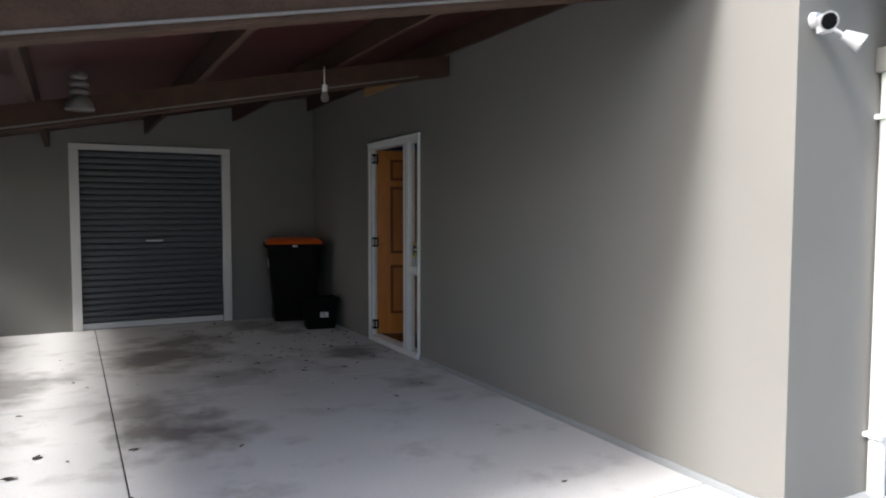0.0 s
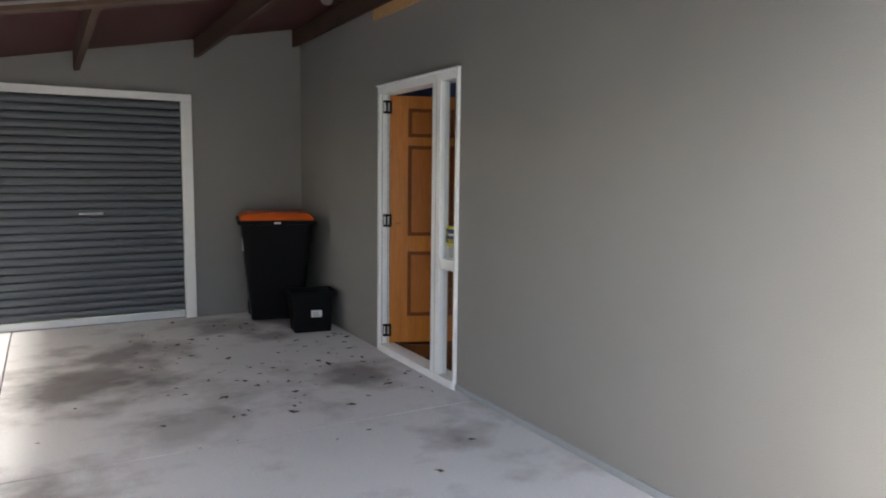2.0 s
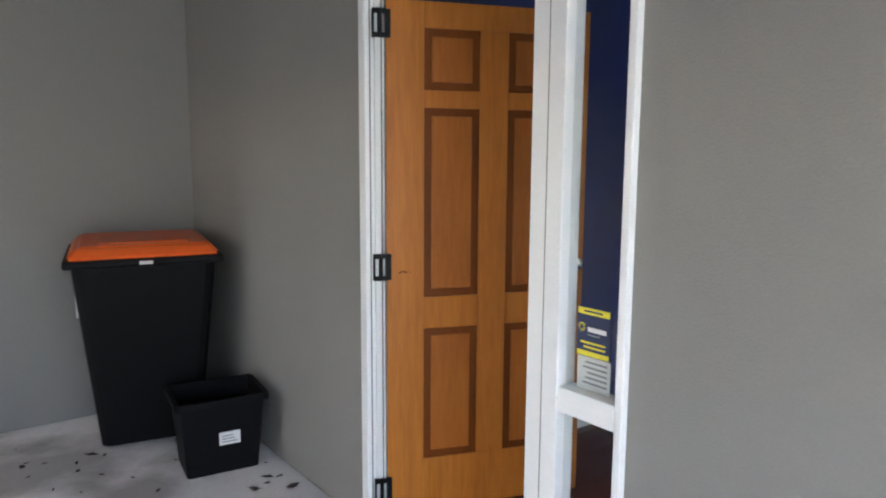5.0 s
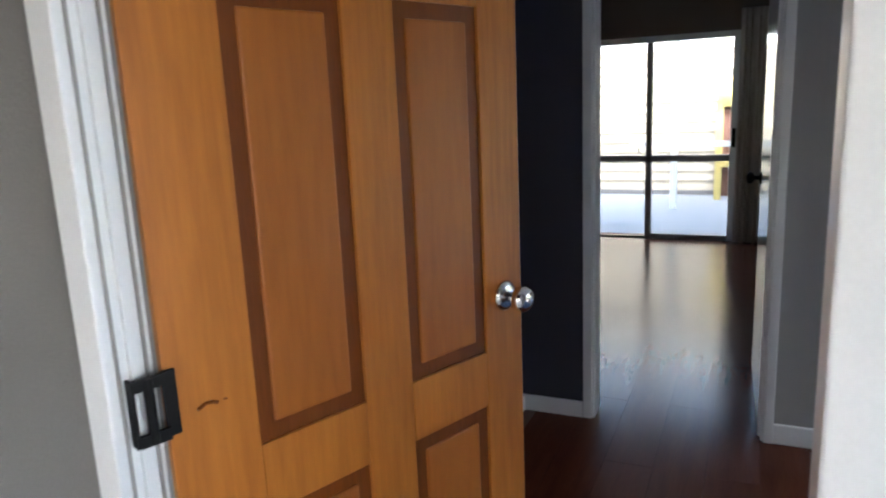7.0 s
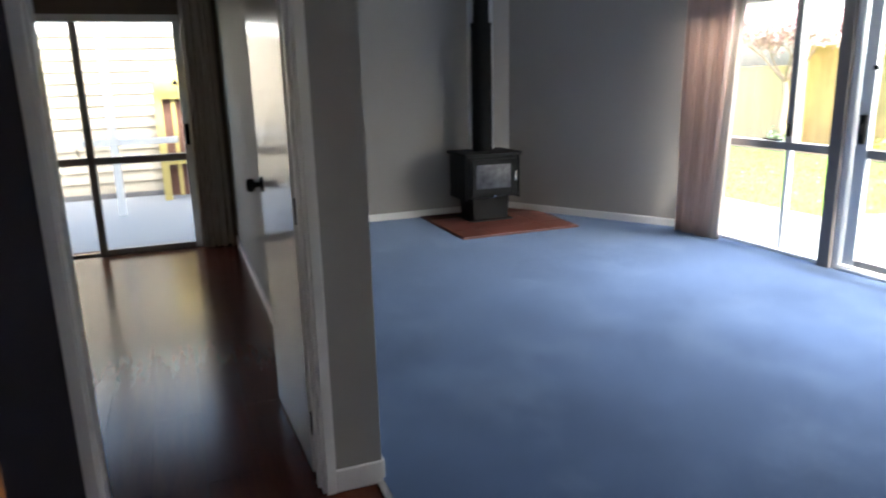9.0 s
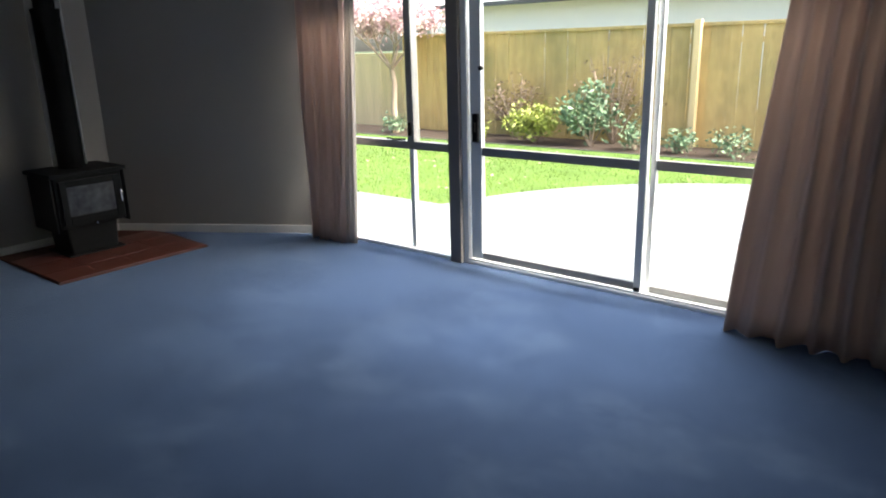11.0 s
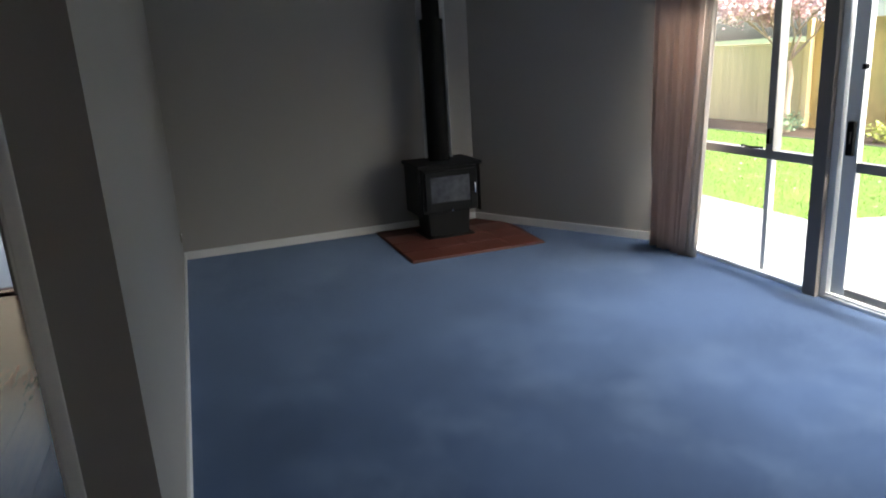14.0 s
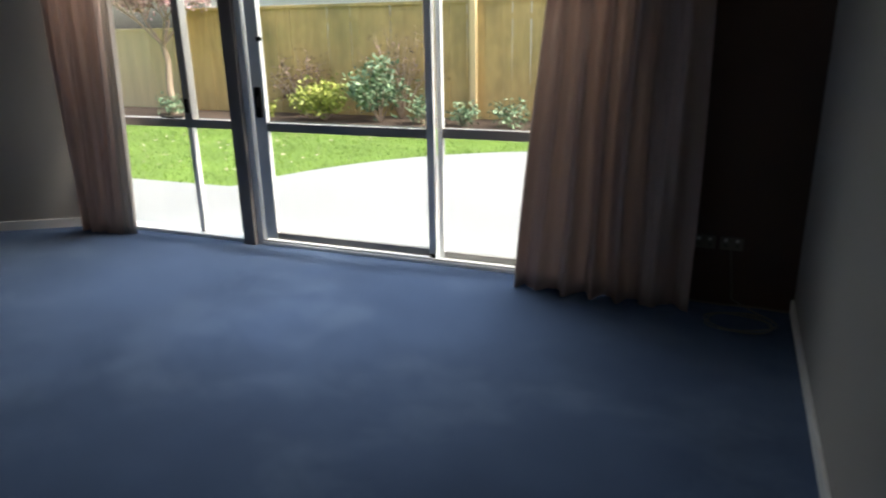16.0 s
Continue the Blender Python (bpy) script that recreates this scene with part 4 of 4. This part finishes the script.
cr = thing("patio_curtain", (1.2, -3.5, F), "dusty pink floor-length curtain gathered beside the patio door", "curtain", "lounge curtains")
part("cloth", drape((1.68, -3.50), (0.70, -3.46), (1.46, -3.50), (0.72, -3.48), F + 0.003, 2.24, 6, 0.048, 3, 0.006), CURTAIN, cr, smooth=True)
cl = thing("window_curtain", (5.1, -3.55, F), "dusty pink floor-length curtain drawn back to the corner", "curtain", "lounge curtains")
part("cloth", drape((5.18, -3.56), (4.77, -3.58), (5.14, -3.56), (4.64, -3.58), F + 0.003, 2.24, 6, 0.035, 8, 0.006), CURTAIN, cl, smooth=True)
part("leading_edge", drape((4.77, -3.58), (4.69, -3.62), (4.62, -3.58), (4.55, -3.62), F + 0.003, 2.24, 1, 0.012, 5, 0.004), LINING, cl, "pale lining edge", smooth=True)
rail = thing("curtain_rail", (3.0, -3.55, 2.25), "white curtain rail above the patio door", "curtain rail")
part("track", bx(0.66, -3.565, 2.24, 5.38, -3.535, 2.27, 0.003), ALU, rail)
for x in (1.3, 2.4, 3.6, 4.7):
    part("bracket", bx(x - 0.012, -3.669, 2.245, x + 0.012, -3.566, 2.265, 0.002), ALU, rail)
ch = thing("dining_curtain", (6.42, 0.4, F), "pale floor-length curtain beside the dining room door", "curtain")
part("cloth", drape((6.44, 0.50), (6.44, 0.24), (6.44, 0.50), (6.44, 0.24), F + 0.01, 2.2, 5, 0.03, 11), LINING, ch, smooth=True)

# ---- wood burner on its hearth ----
hearth = thing("tiled_hearth", (6.2, -2.2, F), "terracotta tiled hearth set in the carpet", "hearth")
hb_outline = [(5.665, -1.66), (5.665, -2.85), (6.30, -2.90), (6.60, -2.86), (6.834, -2.70), (6.834, -1.66)]
part("bed", slab(hb_outline, F - 0.01, F + 0.012), GROUT, hearth)
tile_me = mesh_of("tile", bx(-0.145, -0.145, 0, 0.145, 0.145, 0.010, 0.004), HEARTH)
for i in range(4):
    for j in range(4):
        cx, cy = 5.82 + 0.296 * i, -1.812 - 0.296 * j
        if cx + 0.145 < 6.84 and cx - cy < 9.15:
            piece("tile", tile_me, hearth, Matrix.Translation((cx - 6.2, cy + 2.2, 0.012)))
stove = thing("wood_burner", pose(6.19, -2.215, F + 0.022, 0, 0, 0), "black free-standing wood burner on a pedestal", "wood burner")
part("body", bx(0.03, -0.265, 0.235, 0.46, 0.265, 0.64, 0.012), IRON, stove, local=True)
part("top_plate", bx(-0.005, -0.30, 0.64, 0.49, 0.30, 0.672, 0.008), IRON, stove, local=True)
for s in (-1, 1):
    part("side_shield", bx(0.03, s * 0.285 - 0.006, 0.215, 0.44, s * 0.285 + 0.006, 0.635, 0.004), IRON, stove, local=True)
ped = bx(0.08, -0.20, 0.012, 0.42, 0.20, 0.235)
for v in ped.verts:
    if v.co.z < 0.1:
        v.co.y *= 0.92
bmesh.ops.bevel(ped, geom=ped.edges[:], offset=0.008, segments=2, affect="EDGES")
part("pedestal", ped, IRON, stove, local=True)
part("foot_plate", bx(0.05, -0.225, 0.0, 0.45, 0.225, 0.014, 0.004), IRON, stove, local=True)
fd_ = bmesh.new()
for y0, y1, z0, z1 in ((-0.235, -0.185, 0.27, 0.61), (0.185, 0.235, 0.27, 0.61), (-0.1845, 0.1845, 0.27, 0.33), (-0.1845, 0.1845, 0.56, 0.61)):
    bx(0.005, y0, z0, 0.029, y1, z1, 0.004, fd_)
dr = part("fire_door", fd_, IRON, stove, "black cast door frame", local=True)
part("fire_glass", bx(0.012, -0.184, 0.3305, 0.020, 0.184, 0.5595), STOVEGLASS, dr, "soot-greyed glass", local=True)
part("door_handle", tube([(0.0, -0.205, 0.40), (-0.035, -0.215, 0.40), (-0.035, -0.215, 0.49)], 0.008), CHROME, dr, local=True)
part("air_slide", rod((0.028, 0.0, 0.255), (-0.01, 0.0, 0.255), 0.008), CHROME, stove, local=True)
fl_ = part("flue_casing", rod((0.28, 0.0, 0.672), (0.28, 0.0, 1.87), 0.098, n=28), FLUE, stove, "matt black outer flue casing", local=True)
part("casing_collar", rod((0.28, 0.0, 1.855), (0.28, 0.0, 1.885), 0.102, n=28), FLUE, fl_, local=True)
part("flue_pipe", rod((0.28, 0.0, 1.87), (0.28, 0.0, CEILZ - F - 0.025), 0.076, n=24), FLUE, stove, "black inner flue pipe", local=True)
part("ceiling_collar", rod((0.28, 0.0, CEILZ - F - 0.05), (0.28, 0.0, CEILZ - F - 0.024), 0.16, n=28), FLUE, stove, local=True)
hs = thing("heat_shield", pose(6.47, -2.215, F, 0, 0, -18), "pale metal heat shield behind the flue", "heat shield")
part("sheet", bx(0.115, -0.116, 0.70, 0.121, 0.116, CEILZ - F - 0.06, 0.002), SILVER, hs, local=True)
for s_ in (-1, 1):
    part("side_fold", bx(0.085, s_ * 0.120 - 0.004, 0.70, 0.121, s_ * 0.120 + 0.004, CEILZ - F - 0.06), SILVER, hs, local=True)
for z in (1.1, 2.1):
    part("spacer", rod((0.121, 0.0, z), (0.365, 0.11, z), 0.008), BLACKMETAL, hs, local=True)

# ---- small things in the lounge ----
def socket_at(name, label, o, facing):
    t_ = thing(name, o @ Matrix.Identity(4), label, "wall socket")
    part("plate", bx(-0.057, 0.0, -0.036, 0.057, 0.009, 0.036, 0.003), BEIGEP, t_, local=True)
    for x in (-0.028, 0.028):
        part("switch", bx(x - 0.008, 0.009, 0.010, x + 0.008, 0.0125, 0.026, 0.001), WHITE, t_, local=True)
        part("slot", bx(x - 0.007, 0.009, -0.018, x - 0.004, 0.0102, -0.006), BLACKP, t_, local=True)
        part("slot", bx(x + 0.004, 0.009, -0.018, x + 0.007, 0.0102, -0.006), BLACKP, t_, local=True)


socket_at("wall_socket", "white double wall socket on the dark brown wall", pose(0.665, -3.60, 0.40, 0, 0, 0), 0)
socket_at("wall_socket", "white television socket plate on the dark brown wall", pose(0.53, -3.60, 0.40, 0, 0, 0), 0)
socket_at("wall_socket", "white double wall socket above the skirting", pose(6.55, 0.069, 0.33, 0, 0, 180), 0)
coil = thing("cable_coil", (0.45, -3.35, F), "white cable coiled loosely on the carpet", "cable")
part("loop", tube([(0.46 + (0.16 + 0.014 * math.sin(q * 1.7)) * math.cos(q), -3.33 + (0.11 + 0.012 * math.cos(q * 2.3)) * math.sin(q), F + 0.012 + 0.0035 * q / 3) for q in [k * 0.3 for k in range(64)]], 0.004, 6), SHADEWHITE, coil)
part("tail", tube([(0.32, -3.36, F + 0.010), (0.30, -3.44, F + 0.009), (0.38, -3.52, F + 0.009), (0.50, -3.57, F + 0.05), (0.53, -3.586, 0.37)], 0.004, 6), BEIGEP, coil)

duct = thing("cable_run", (0.5, -3.59, F), "pale cable lying along the foot of the brown wall", "cable")
part("cable", tube([(0.22, -3.575, F + 0.010), (0.36, -3.588, F + 0.013), (0.55, -3.582, F + 0.010), (0.72, -3.590, F + 0.012), (0.90, -3.586, F + 0.010)], 0.006, 6), BEIGEP, duct)

# ---- garden: fence, bed, tree, shrubs ----
fence = thing("timber_fence", (4.0, -10.5, 0), "weathered vertical timber paling fence behind the garden bed", "fence")
board_me = [mesh_of("board", bx(-0.072, -0.010, 0.0, 0.072, 0.010, h), FENCE) for h in (1.805, 1.80, 1.808)]
rnd = random.Random(4)
for j in range(70):
    x = -0.1 + j * 0.147
    piece("board", board_me[j % 3], fence, Matrix.Translation((x - 4.0, rnd.uniform(-0.006, 0.006), 0.02 + rnd.uniform(-0.01, 0.01))) @ Matrix.Rotation(radians(rnd.uniform(-0.35, 0.35)), 4, "Y"))
part("cap_rail", bx(-0.2, -10.545, 1.795, 10.25, -10.455, 1.845, 0.004), FENCE, fence)
for x in (4.40, 10.15):
    part("fence_post", bx(x - 0.05, -10.48, -0.1, x + 0.05, -10.38, 1.89, 0.006), FENCEPALE, fence, "pale square fence post")
for z in (0.5, 1.55):
    part("rail", bx(-0.2, -10.58, z, 10.25, -10.53, z + 0.08), FENCE, fence)
lowf = thing("low_timber_fence", (11, -10.7, 0), "lower pale timber fence at the garden's corner", "fence")
lb = mesh_of("board", bx(-0.072, -0.010, -0.2, 0.072, 0.010, 1.42), FENCEPALE)
for j in range(40):
    piece("board", lb, lowf, Matrix.Translation((10.32 + j * 0.147 - 11, rnd.uniform(-0.006, 0.006), 0.05 + rnd.uniform(-0.012, 0.012))))
part("cap_rail", bx(10.25, -10.74, 1.47, 16.2, -10.66, 1.51, 0.004), FENCEPALE, lowf)
edg = thing("garden_edging", (4, -9.33, 0), "dark timber edging board along the garden bed", "edging")
part("edging_board", bx(-3, -9.37, -0.12, 16, -9.34, 0.04, 0.005), DARKTRIM, edg)


def tree(name, base, label):
    rt = random.Random(7)
    t_ = thing(name, base, label, "tree")
    bm_ = bmesh.new()
    tips = []
    trunk = [Vector(base), Vector(base) + Vector((0.02, 0.01, 0.5)), Vector(base) + Vector((-0.01, 0.0, 0.95)), Vector(base) + Vector((0.03, 0.02, 1.2))]
    for a_, b_, r0, r1 in zip(trunk, trunk[1:], (0.075, 0.06, 0.052), (0.06, 0.052, 0.048)):
        rod(a_, b_, r0, r1, 10, bm_)
    part("trunk", bm_, BARK, t_)
    limbs = bmesh.new()

    def grow(p, d, length, r, depth):
        q = p + d * length
        rod(p, q, r, r * 0.6, 7, limbs)
        if depth == 0:
            tips.append(q)
            tips.append(p + d * length * 0.5)
            return
        if depth == 1:
            tips.append(q)
        for _ in range(3):
            nd = (d + Vector((rt.uniform(-0.8, 0.8), rt.uniform(-0.8, 0.8), rt.uniform(-0.1, 0.5)))).normalized()
            grow(q, nd, length * rt.uniform(0.6, 0.8), r * 0.55, depth - 1)

    for k in range(5):
        q = 2 * math.pi * k / 5 + rt.uniform(-0.3, 0.3)
        grow(trunk[-1], Vector((0.75 * math.cos(q), 0.75 * math.sin(q), 0.85)).normalized(), 0.55, 0.03, 3)
    part("limbs", limbs, BARK, t_)
    vs, fs = [], []
    for p in tips:
        for _ in range(38):
            c = p + Vector((rt.gauss(0, 0.10), rt.gauss(0, 0.10), rt.gauss(0, 0.09)))
            u = Vector((rt.uniform(-1, 1), rt.uniform(-1, 1), rt.uniform(-1, 1))).normalized() * rt.uniform(0.02, 0.04)
            w_ = u.cross(Vector((rt.uniform(-1, 1), rt.uniform(-1, 1), rt.uniform(-1, 1)))).normalized() * u.length * 0.8
            k = len(vs)
            vs += [tuple(c - u), tuple(c + w_), tuple(c + u), tuple(c - w_)]
            fs.append((k, k + 1, k + 2, k + 3))
    me = bpy.data.meshes.new("crown")
    me.from_pydata(vs, [], fs)
    me.materials.append(BLOSSOM)
    ob = new("crown", me)
    ob.parent, ob.matrix_parent_inverse = t_, world_of(t_).inverted()
    tagged(ob, "pale pink blossom")


tree("blossom_tree", (9.98, -9.85, 0.015), "small tree in pale pink blossom by the fence")


def shrub(name, base, rx, ry, h, material, seed, leaf, count, label, stems=9, spiky=0.0):
    rs = random.Random(seed)
    t_ = thing(name, base, label, "shrub")
    st = bmesh.new()
    vs, fs = [], []
    ends = []
    for _ in range(stems):
        q, d = rs.uniform(0, 6.28), rs.uniform(0.15, 1)
        top = Vector((base[0] + rx * d * math.cos(q), base[1] + ry * d * math.sin(q), base[2] + h * (1 - 0.45 * d * d) * rs.uniform(0.7, 1.05)))
        mid = Vector(base).lerp(top, 0.5) + Vector((rs.uniform(-0.05, 0.05), rs.uniform(-0.05, 0.05), 0.06))
        rod(base, mid, 0.012, 0.008, 5, st)
        rod(mid, top, 0.008, 0.003, 5, st)
        ends += [(mid, top)]
    for _ in range(count):
        m0, m1 = rs.choice(ends)
        p = m0.lerp(m1, rs.uniform(-0.3, 1.05))
        c = p + Vector((rs.gauss(0, 0.085), rs.gauss(0, 0.085), rs.gauss(0, 0.075)))
        u = Vector((rs.uniform(-1, 1), rs.uniform(-1, 1), rs.uniform(-0.6, 0.8 + spiky))).normalized() * leaf * rs.uniform(0.6, 1.3)
        w_ = u.cross(Vector((rs.uniform(-1, 1), rs.uniform(-1, 1), rs.uniform(-1, 1)))).normalized() * u.length * 0.42
        k = len(vs)
        vs += [tuple(c - u), tuple(c + w_), tuple(c + u), tuple(c - w_)]
        fs.append((k, k + 1, k + 2, k + 3))
    part("stems", st, BARK, t_)
    me = bpy.data.meshes.new("foliage")
    me.from_pydata(vs, [], fs)
    me.materials.append(material)
    ob = new("foliage", me)
    ob.parent, ob.matrix_parent_inverse = t_, world_of(t_).inverted()


shrub("golden_shrub", (6.75, -9.75, 0.015), 0.58, 0.4, 0.66, LEAF_Y, 1, 0.045, 1500, "rounded yellow-green shrub in the garden bed", 16)
shrub("camellia_shrub", (5.76, -9.80, 0.015), 0.55, 0.4, 1.12, LEAF_G, 2, 0.05, 1300, "upright glossy green shrub in the garden bed", 14, 0.3)
shrub("bare_shrub", (7.4, -10.2, 0.015), 0.75, 0.25, 1.1, LEAF_R, 3, 0.03, 800, "half-bare brown shrub against the fence", 26)
shrub("bare_shrub", (5.6, -10.25, 0.015), 0.9, 0.2, 1.55, LEAF_R, 9, 0.028, 500, "half-bare brown climber against the fence", 24)
for k, (x, h, r_) in enumerate(((10.0, 0.36, 0.35), (7.9, 0.3, 0.3), (4.98, 0.42, 0.15), (4.35, 0.34, 0.35), (3.5, 0.34, 0.4), (2.5, 0.36, 0.35), (1.5, 0.4, 0.35))):
    shrub("low_plant", (x, -9.75, 0.015), r_, 0.25, h, LEAF_G if k != 1 else LEAF_Y, 20 + k, 0.035, 380, "low green plant in the garden bed", 8)

# lawn blades and petals
rg = random.Random(12)
vs, fs = [], []
while len(fs) < 16000:
    x, y = rg.uniform(-1, 13), rg.uniform(-9.28, -4.6)
    if (x - 1.5) ** 2 + (y + 4.5) ** 2 < 3.80 ** 2 or y > -5.37 or x < 0.1 and y > -8.30:
        continue
    q, h = rg.uniform(0, 6.28), rg.uniform(0.02, 0.05)
    dx, dy = 0.006 * math.cos(q), 0.006 * math.sin(q)
    k = len(vs)
    z0_ = lawn_z(y) - 0.001
    vs += [(x - dx, y - dy, z0_), (x + dx, y + dy, z0_), (x + rg.uniform(-0.02, 0.02), y + rg.uniform(-0.02, 0.02), z0_ + h)]
    fs.append((k, k + 1, k + 2))
me = bpy.data.meshes.new("grass")
me.from_pydata(vs, [], fs)
me.materials.append(GRASS)
tagged(new("grass", me), "short mown grass blades", "grass", kind="stuff")
vs, fs = [], []
for _ in range(150):
    x, y = rg.gauss(7.2, 1.5), rg.uniform(-9.2, -6.2)
    q, s_ = rg.uniform(0, 6.28), rg.uniform(0.012, 0.025)
    k = len(vs)
    vs += [(x + s_ * math.cos(q + a_), y + s_ * math.sin(q + a_), lawn_z(y) + 0.03 + rg.uniform(0, 0.01)) for a_ in (0, 1.57, 3.14, 4.71)]
    fs.append((k, k + 1, k + 2, k + 3))
me = bpy.data.meshes.new("petals")
me.from_pydata(vs, [], fs)
me.materials.append(BLOSSOM)
tagged(new("fallen_petals", me), "fallen pink petals on the lawn", "petals", kind="stuff")

# ---- beyond the fence: neighbouring house ----
nb = thing("neighbour_house", (4, -20, 0), "pale neighbouring house behind the fence", "house")
part("house_wall", bx(-6, -24, -0.12, 15, -17, 2.70), ROOFPALE, nb)
roof = bmesh.new()
own = slab([(-17.4, 2.72), (-24.6, 2.72), (-21.0, 4.0)], -6.6, 15.6)
bmesh.ops.transform(own, matrix=Matrix(((0, 0, 1, 0), (1, 0, 0, 1.0), (0, 1, 0, 0), (0, 0, 0, 1))), verts=own.verts[:])
part("roof", own, ROOFPALE, nb)
part("gutter", bx(-6.6, -16.52, 2.66, 15.6, -16.40, 2.78, 0.01), DARKTRIM, nb, "dark gutter")
for x in (-2, 3.2, 8.4, 12):
    wn_ = part("window", bx(x, -17.0, 0.7, x + 1.6, -16.95, 1.9, 0.005), ALU, nb)
    part("glass", bx(x + 0.06, -16.95, 0.76, x + 1.54, -16.94, 1.84), GREYPRINT, wn_)

# ---- side yard: weatherboard wall, yellow gate, pergola ----
ew = thing("side_building", (10.4, 2.0, 0), "cream weatherboard building across the side yard", "building")
part("wall_core", bx(10.45, -3.0, -0.12, 12.5, 6.0, 2.85), BOARDS, ew)
wb = bx(0, -4.5, 0.0, 0.02, 4.5, 0.15)
for v in wb.verts:
    if v.co.z > 0.1 and v.co.x < 0.01:
        v.co.x += 0.034
wb_me = mesh_of("weatherboard", wb, BOARDS)
for j in range(19):
    piece("weatherboard", wb_me, ew, Matrix.Translation((10.405 - 10.4, 1.5 - 2.0, 0.05 + j * 0.145)))
part("plinth", bx(10.40, -3.0, -0.12, 10.449, 6.0, 0.05), DARKTRIM, ew, "dark plinth")
part("roof", bx(10.1, -3.2, 2.85, 12.8, 6.2, 2.95, 0.01), ROOFPALE, ew)
gate = thing("yellow_gate", (9.75, 0.65, 0), "yellow painted timber gate screen in the side yard", "gate")
for y in (0.06, 0.74):
    part("gate_post", bx(9.70, y, 0.0, 9.79, y + 0.09, 1.70, 0.005), YTIMBER, gate)
part("top_panel", bx(9.715, 0.1505, 1.28, 9.765, 0.7395, 1.68, 0.004), YTIMBER, gate)
part("mid_board", bx(9.70, 0.1505, 0.46, 9.745, 0.7395, 0.56, 0.004), YTIMBER, gate)
for k in range(3):
    part("slat", bx(9.7455, 0.245 + k * 0.17, 0.05, 9.7745, 0.295 + k * 0.17, 1.279, 0.003), YTIMBER, gate)
part("backing_board", bx(9.775, 0.1505, 0.05, 9.789, 0.7395, 1.279, 0.002), GROUT, gate, "dark brown backing board")
part("gate_cap", bx(9.69, 0.05, 1.70, 9.80, 0.84, 1.735, 0.004), DARKTRIM, gate, "dark capping")
sg = slab([(0.52, 1.46), (0.60, 1.46), (0.56, 1.53)], 9.708, 9.7148)
bmesh.ops.transform(sg, matrix=Matrix(((0, 0, 1, 0), (1, 0, 0, 0), (0, 1, 0, 0), (0, 0, 0, 1))), verts=sg.verts[:])
part("sign", sg, BLACKP, gate, "small black triangular sign")
perg = thing("pergola", (8.9, 1.4, 0), "white pergola posts and beam beside the house", "pergola")
for y in (1.29, 3.6, -0.8):
    part("pergola_post", bx(8.86, y - 0.04, 0.0, 8.94, y + 0.04, 2.02, 0.005), ALU, perg)
part("rail", bx(8.87, 0.60, 0.80, 8.93, 1.2495, 0.87, 0.004), ALU, perg)
part("rail", bx(8.87, 1.3305, 0.80, 8.93, 1.85, 0.87, 0.004), ALU, perg)
part("beam", bx(8.85, -2.0, 2.02, 8.95, 4.6, 2.14, 0.005), ALU, perg)
for k in range(7):
    part("pergola_rafter", bx(6.70 if k > 1 else 7.0, -1.6 + k * 0.95, 2.14, 9.1, -1.55 + k * 0.95, 2.24, 0.004), ALU, perg)

# ---- litter on the carport floor ----
rl = random.Random(31)
vs, fs = [], []
for k in range(190):
    if k < 155:
        x, y = -0.08 - 1.7 * rl.random() ** 1.6, rl.uniform(0.0, 2.95)
    else:
        x, y = rl.uniform(-3.2, -0.1), rl.uniform(-3.4, 1.6)
    s_, q = rl.choice((0.008, 0.010, 0.013, 0.018, 0.026)) * rl.uniform(0.7, 1.2), rl.uniform(0, 6.28)
    n0 = len(vs)
    for a_, l_ in ((0, 1.5), (1.2, 0.6), (2.4, 0.8), (3.14, 1.3), (4.2, 0.6), (5.2, 0.75)):
        vs.append((x + s_ * l_ * math.cos(q + a_), y + s_ * l_ * math.sin(q + a_), 0.003 + s_ * 0.35 * abs(math.sin(a_ * 1.3 + k))))
    vs.append((x, y, 0.004 + s_ * 0.4))
    for j in range(6):
        fs.append((n0 + j, n0 + (j + 1) % 6, n0 + 6))
me = bpy.data.meshes.new("leaf_litter")
me.from_pydata(vs, [], fs)
me.materials.append(DEADLEAF)
tagged(new("leaf_litter", me), "scattered dead leaves on the concrete", "leaves", kind="stuff")

# ---- laminate planks of the entry and dining room, last ----
fe = tagged(new("floor_laminate"), "glossy red-brown laminate floor", kind="structure")
fe.matrix_basis = Matrix.Translation((0, 0, F - 0.012))
plank_me = mesh_of("plank", bx(-0.5994, -0.0947, 0, 0.5994, 0.0947, 0.012, 0.0007), LAMINATE)
half_me = mesh_of("plank", bx(-0.2994, -0.0947, 0, 0.2994, 0.0947, 0.012, 0.0007), LAMINATE)
row = 0
y = 0.19
while y < 2.9:
    x = 0.125
    stagger = (0.0, 0.6)[row % 2]
    limit = 6.49
    if stagger:
        if y < 1.24:
            piece("plank", half_me, fe, Matrix.Translation((x + 0.30, y, 0)))
        x += 0.6
    while x < limit:
        long = x + 1.2 <= limit
        c = x + (0.6 if long else 0.30)
        if not (y > 1.24 and c < 2.9):
            piece("plank", plank_me if long else half_me, fe, Matrix.Translation((c, y, 0)))
        x += 1.2 if long else 0.6
    y += 0.19
    row += 1
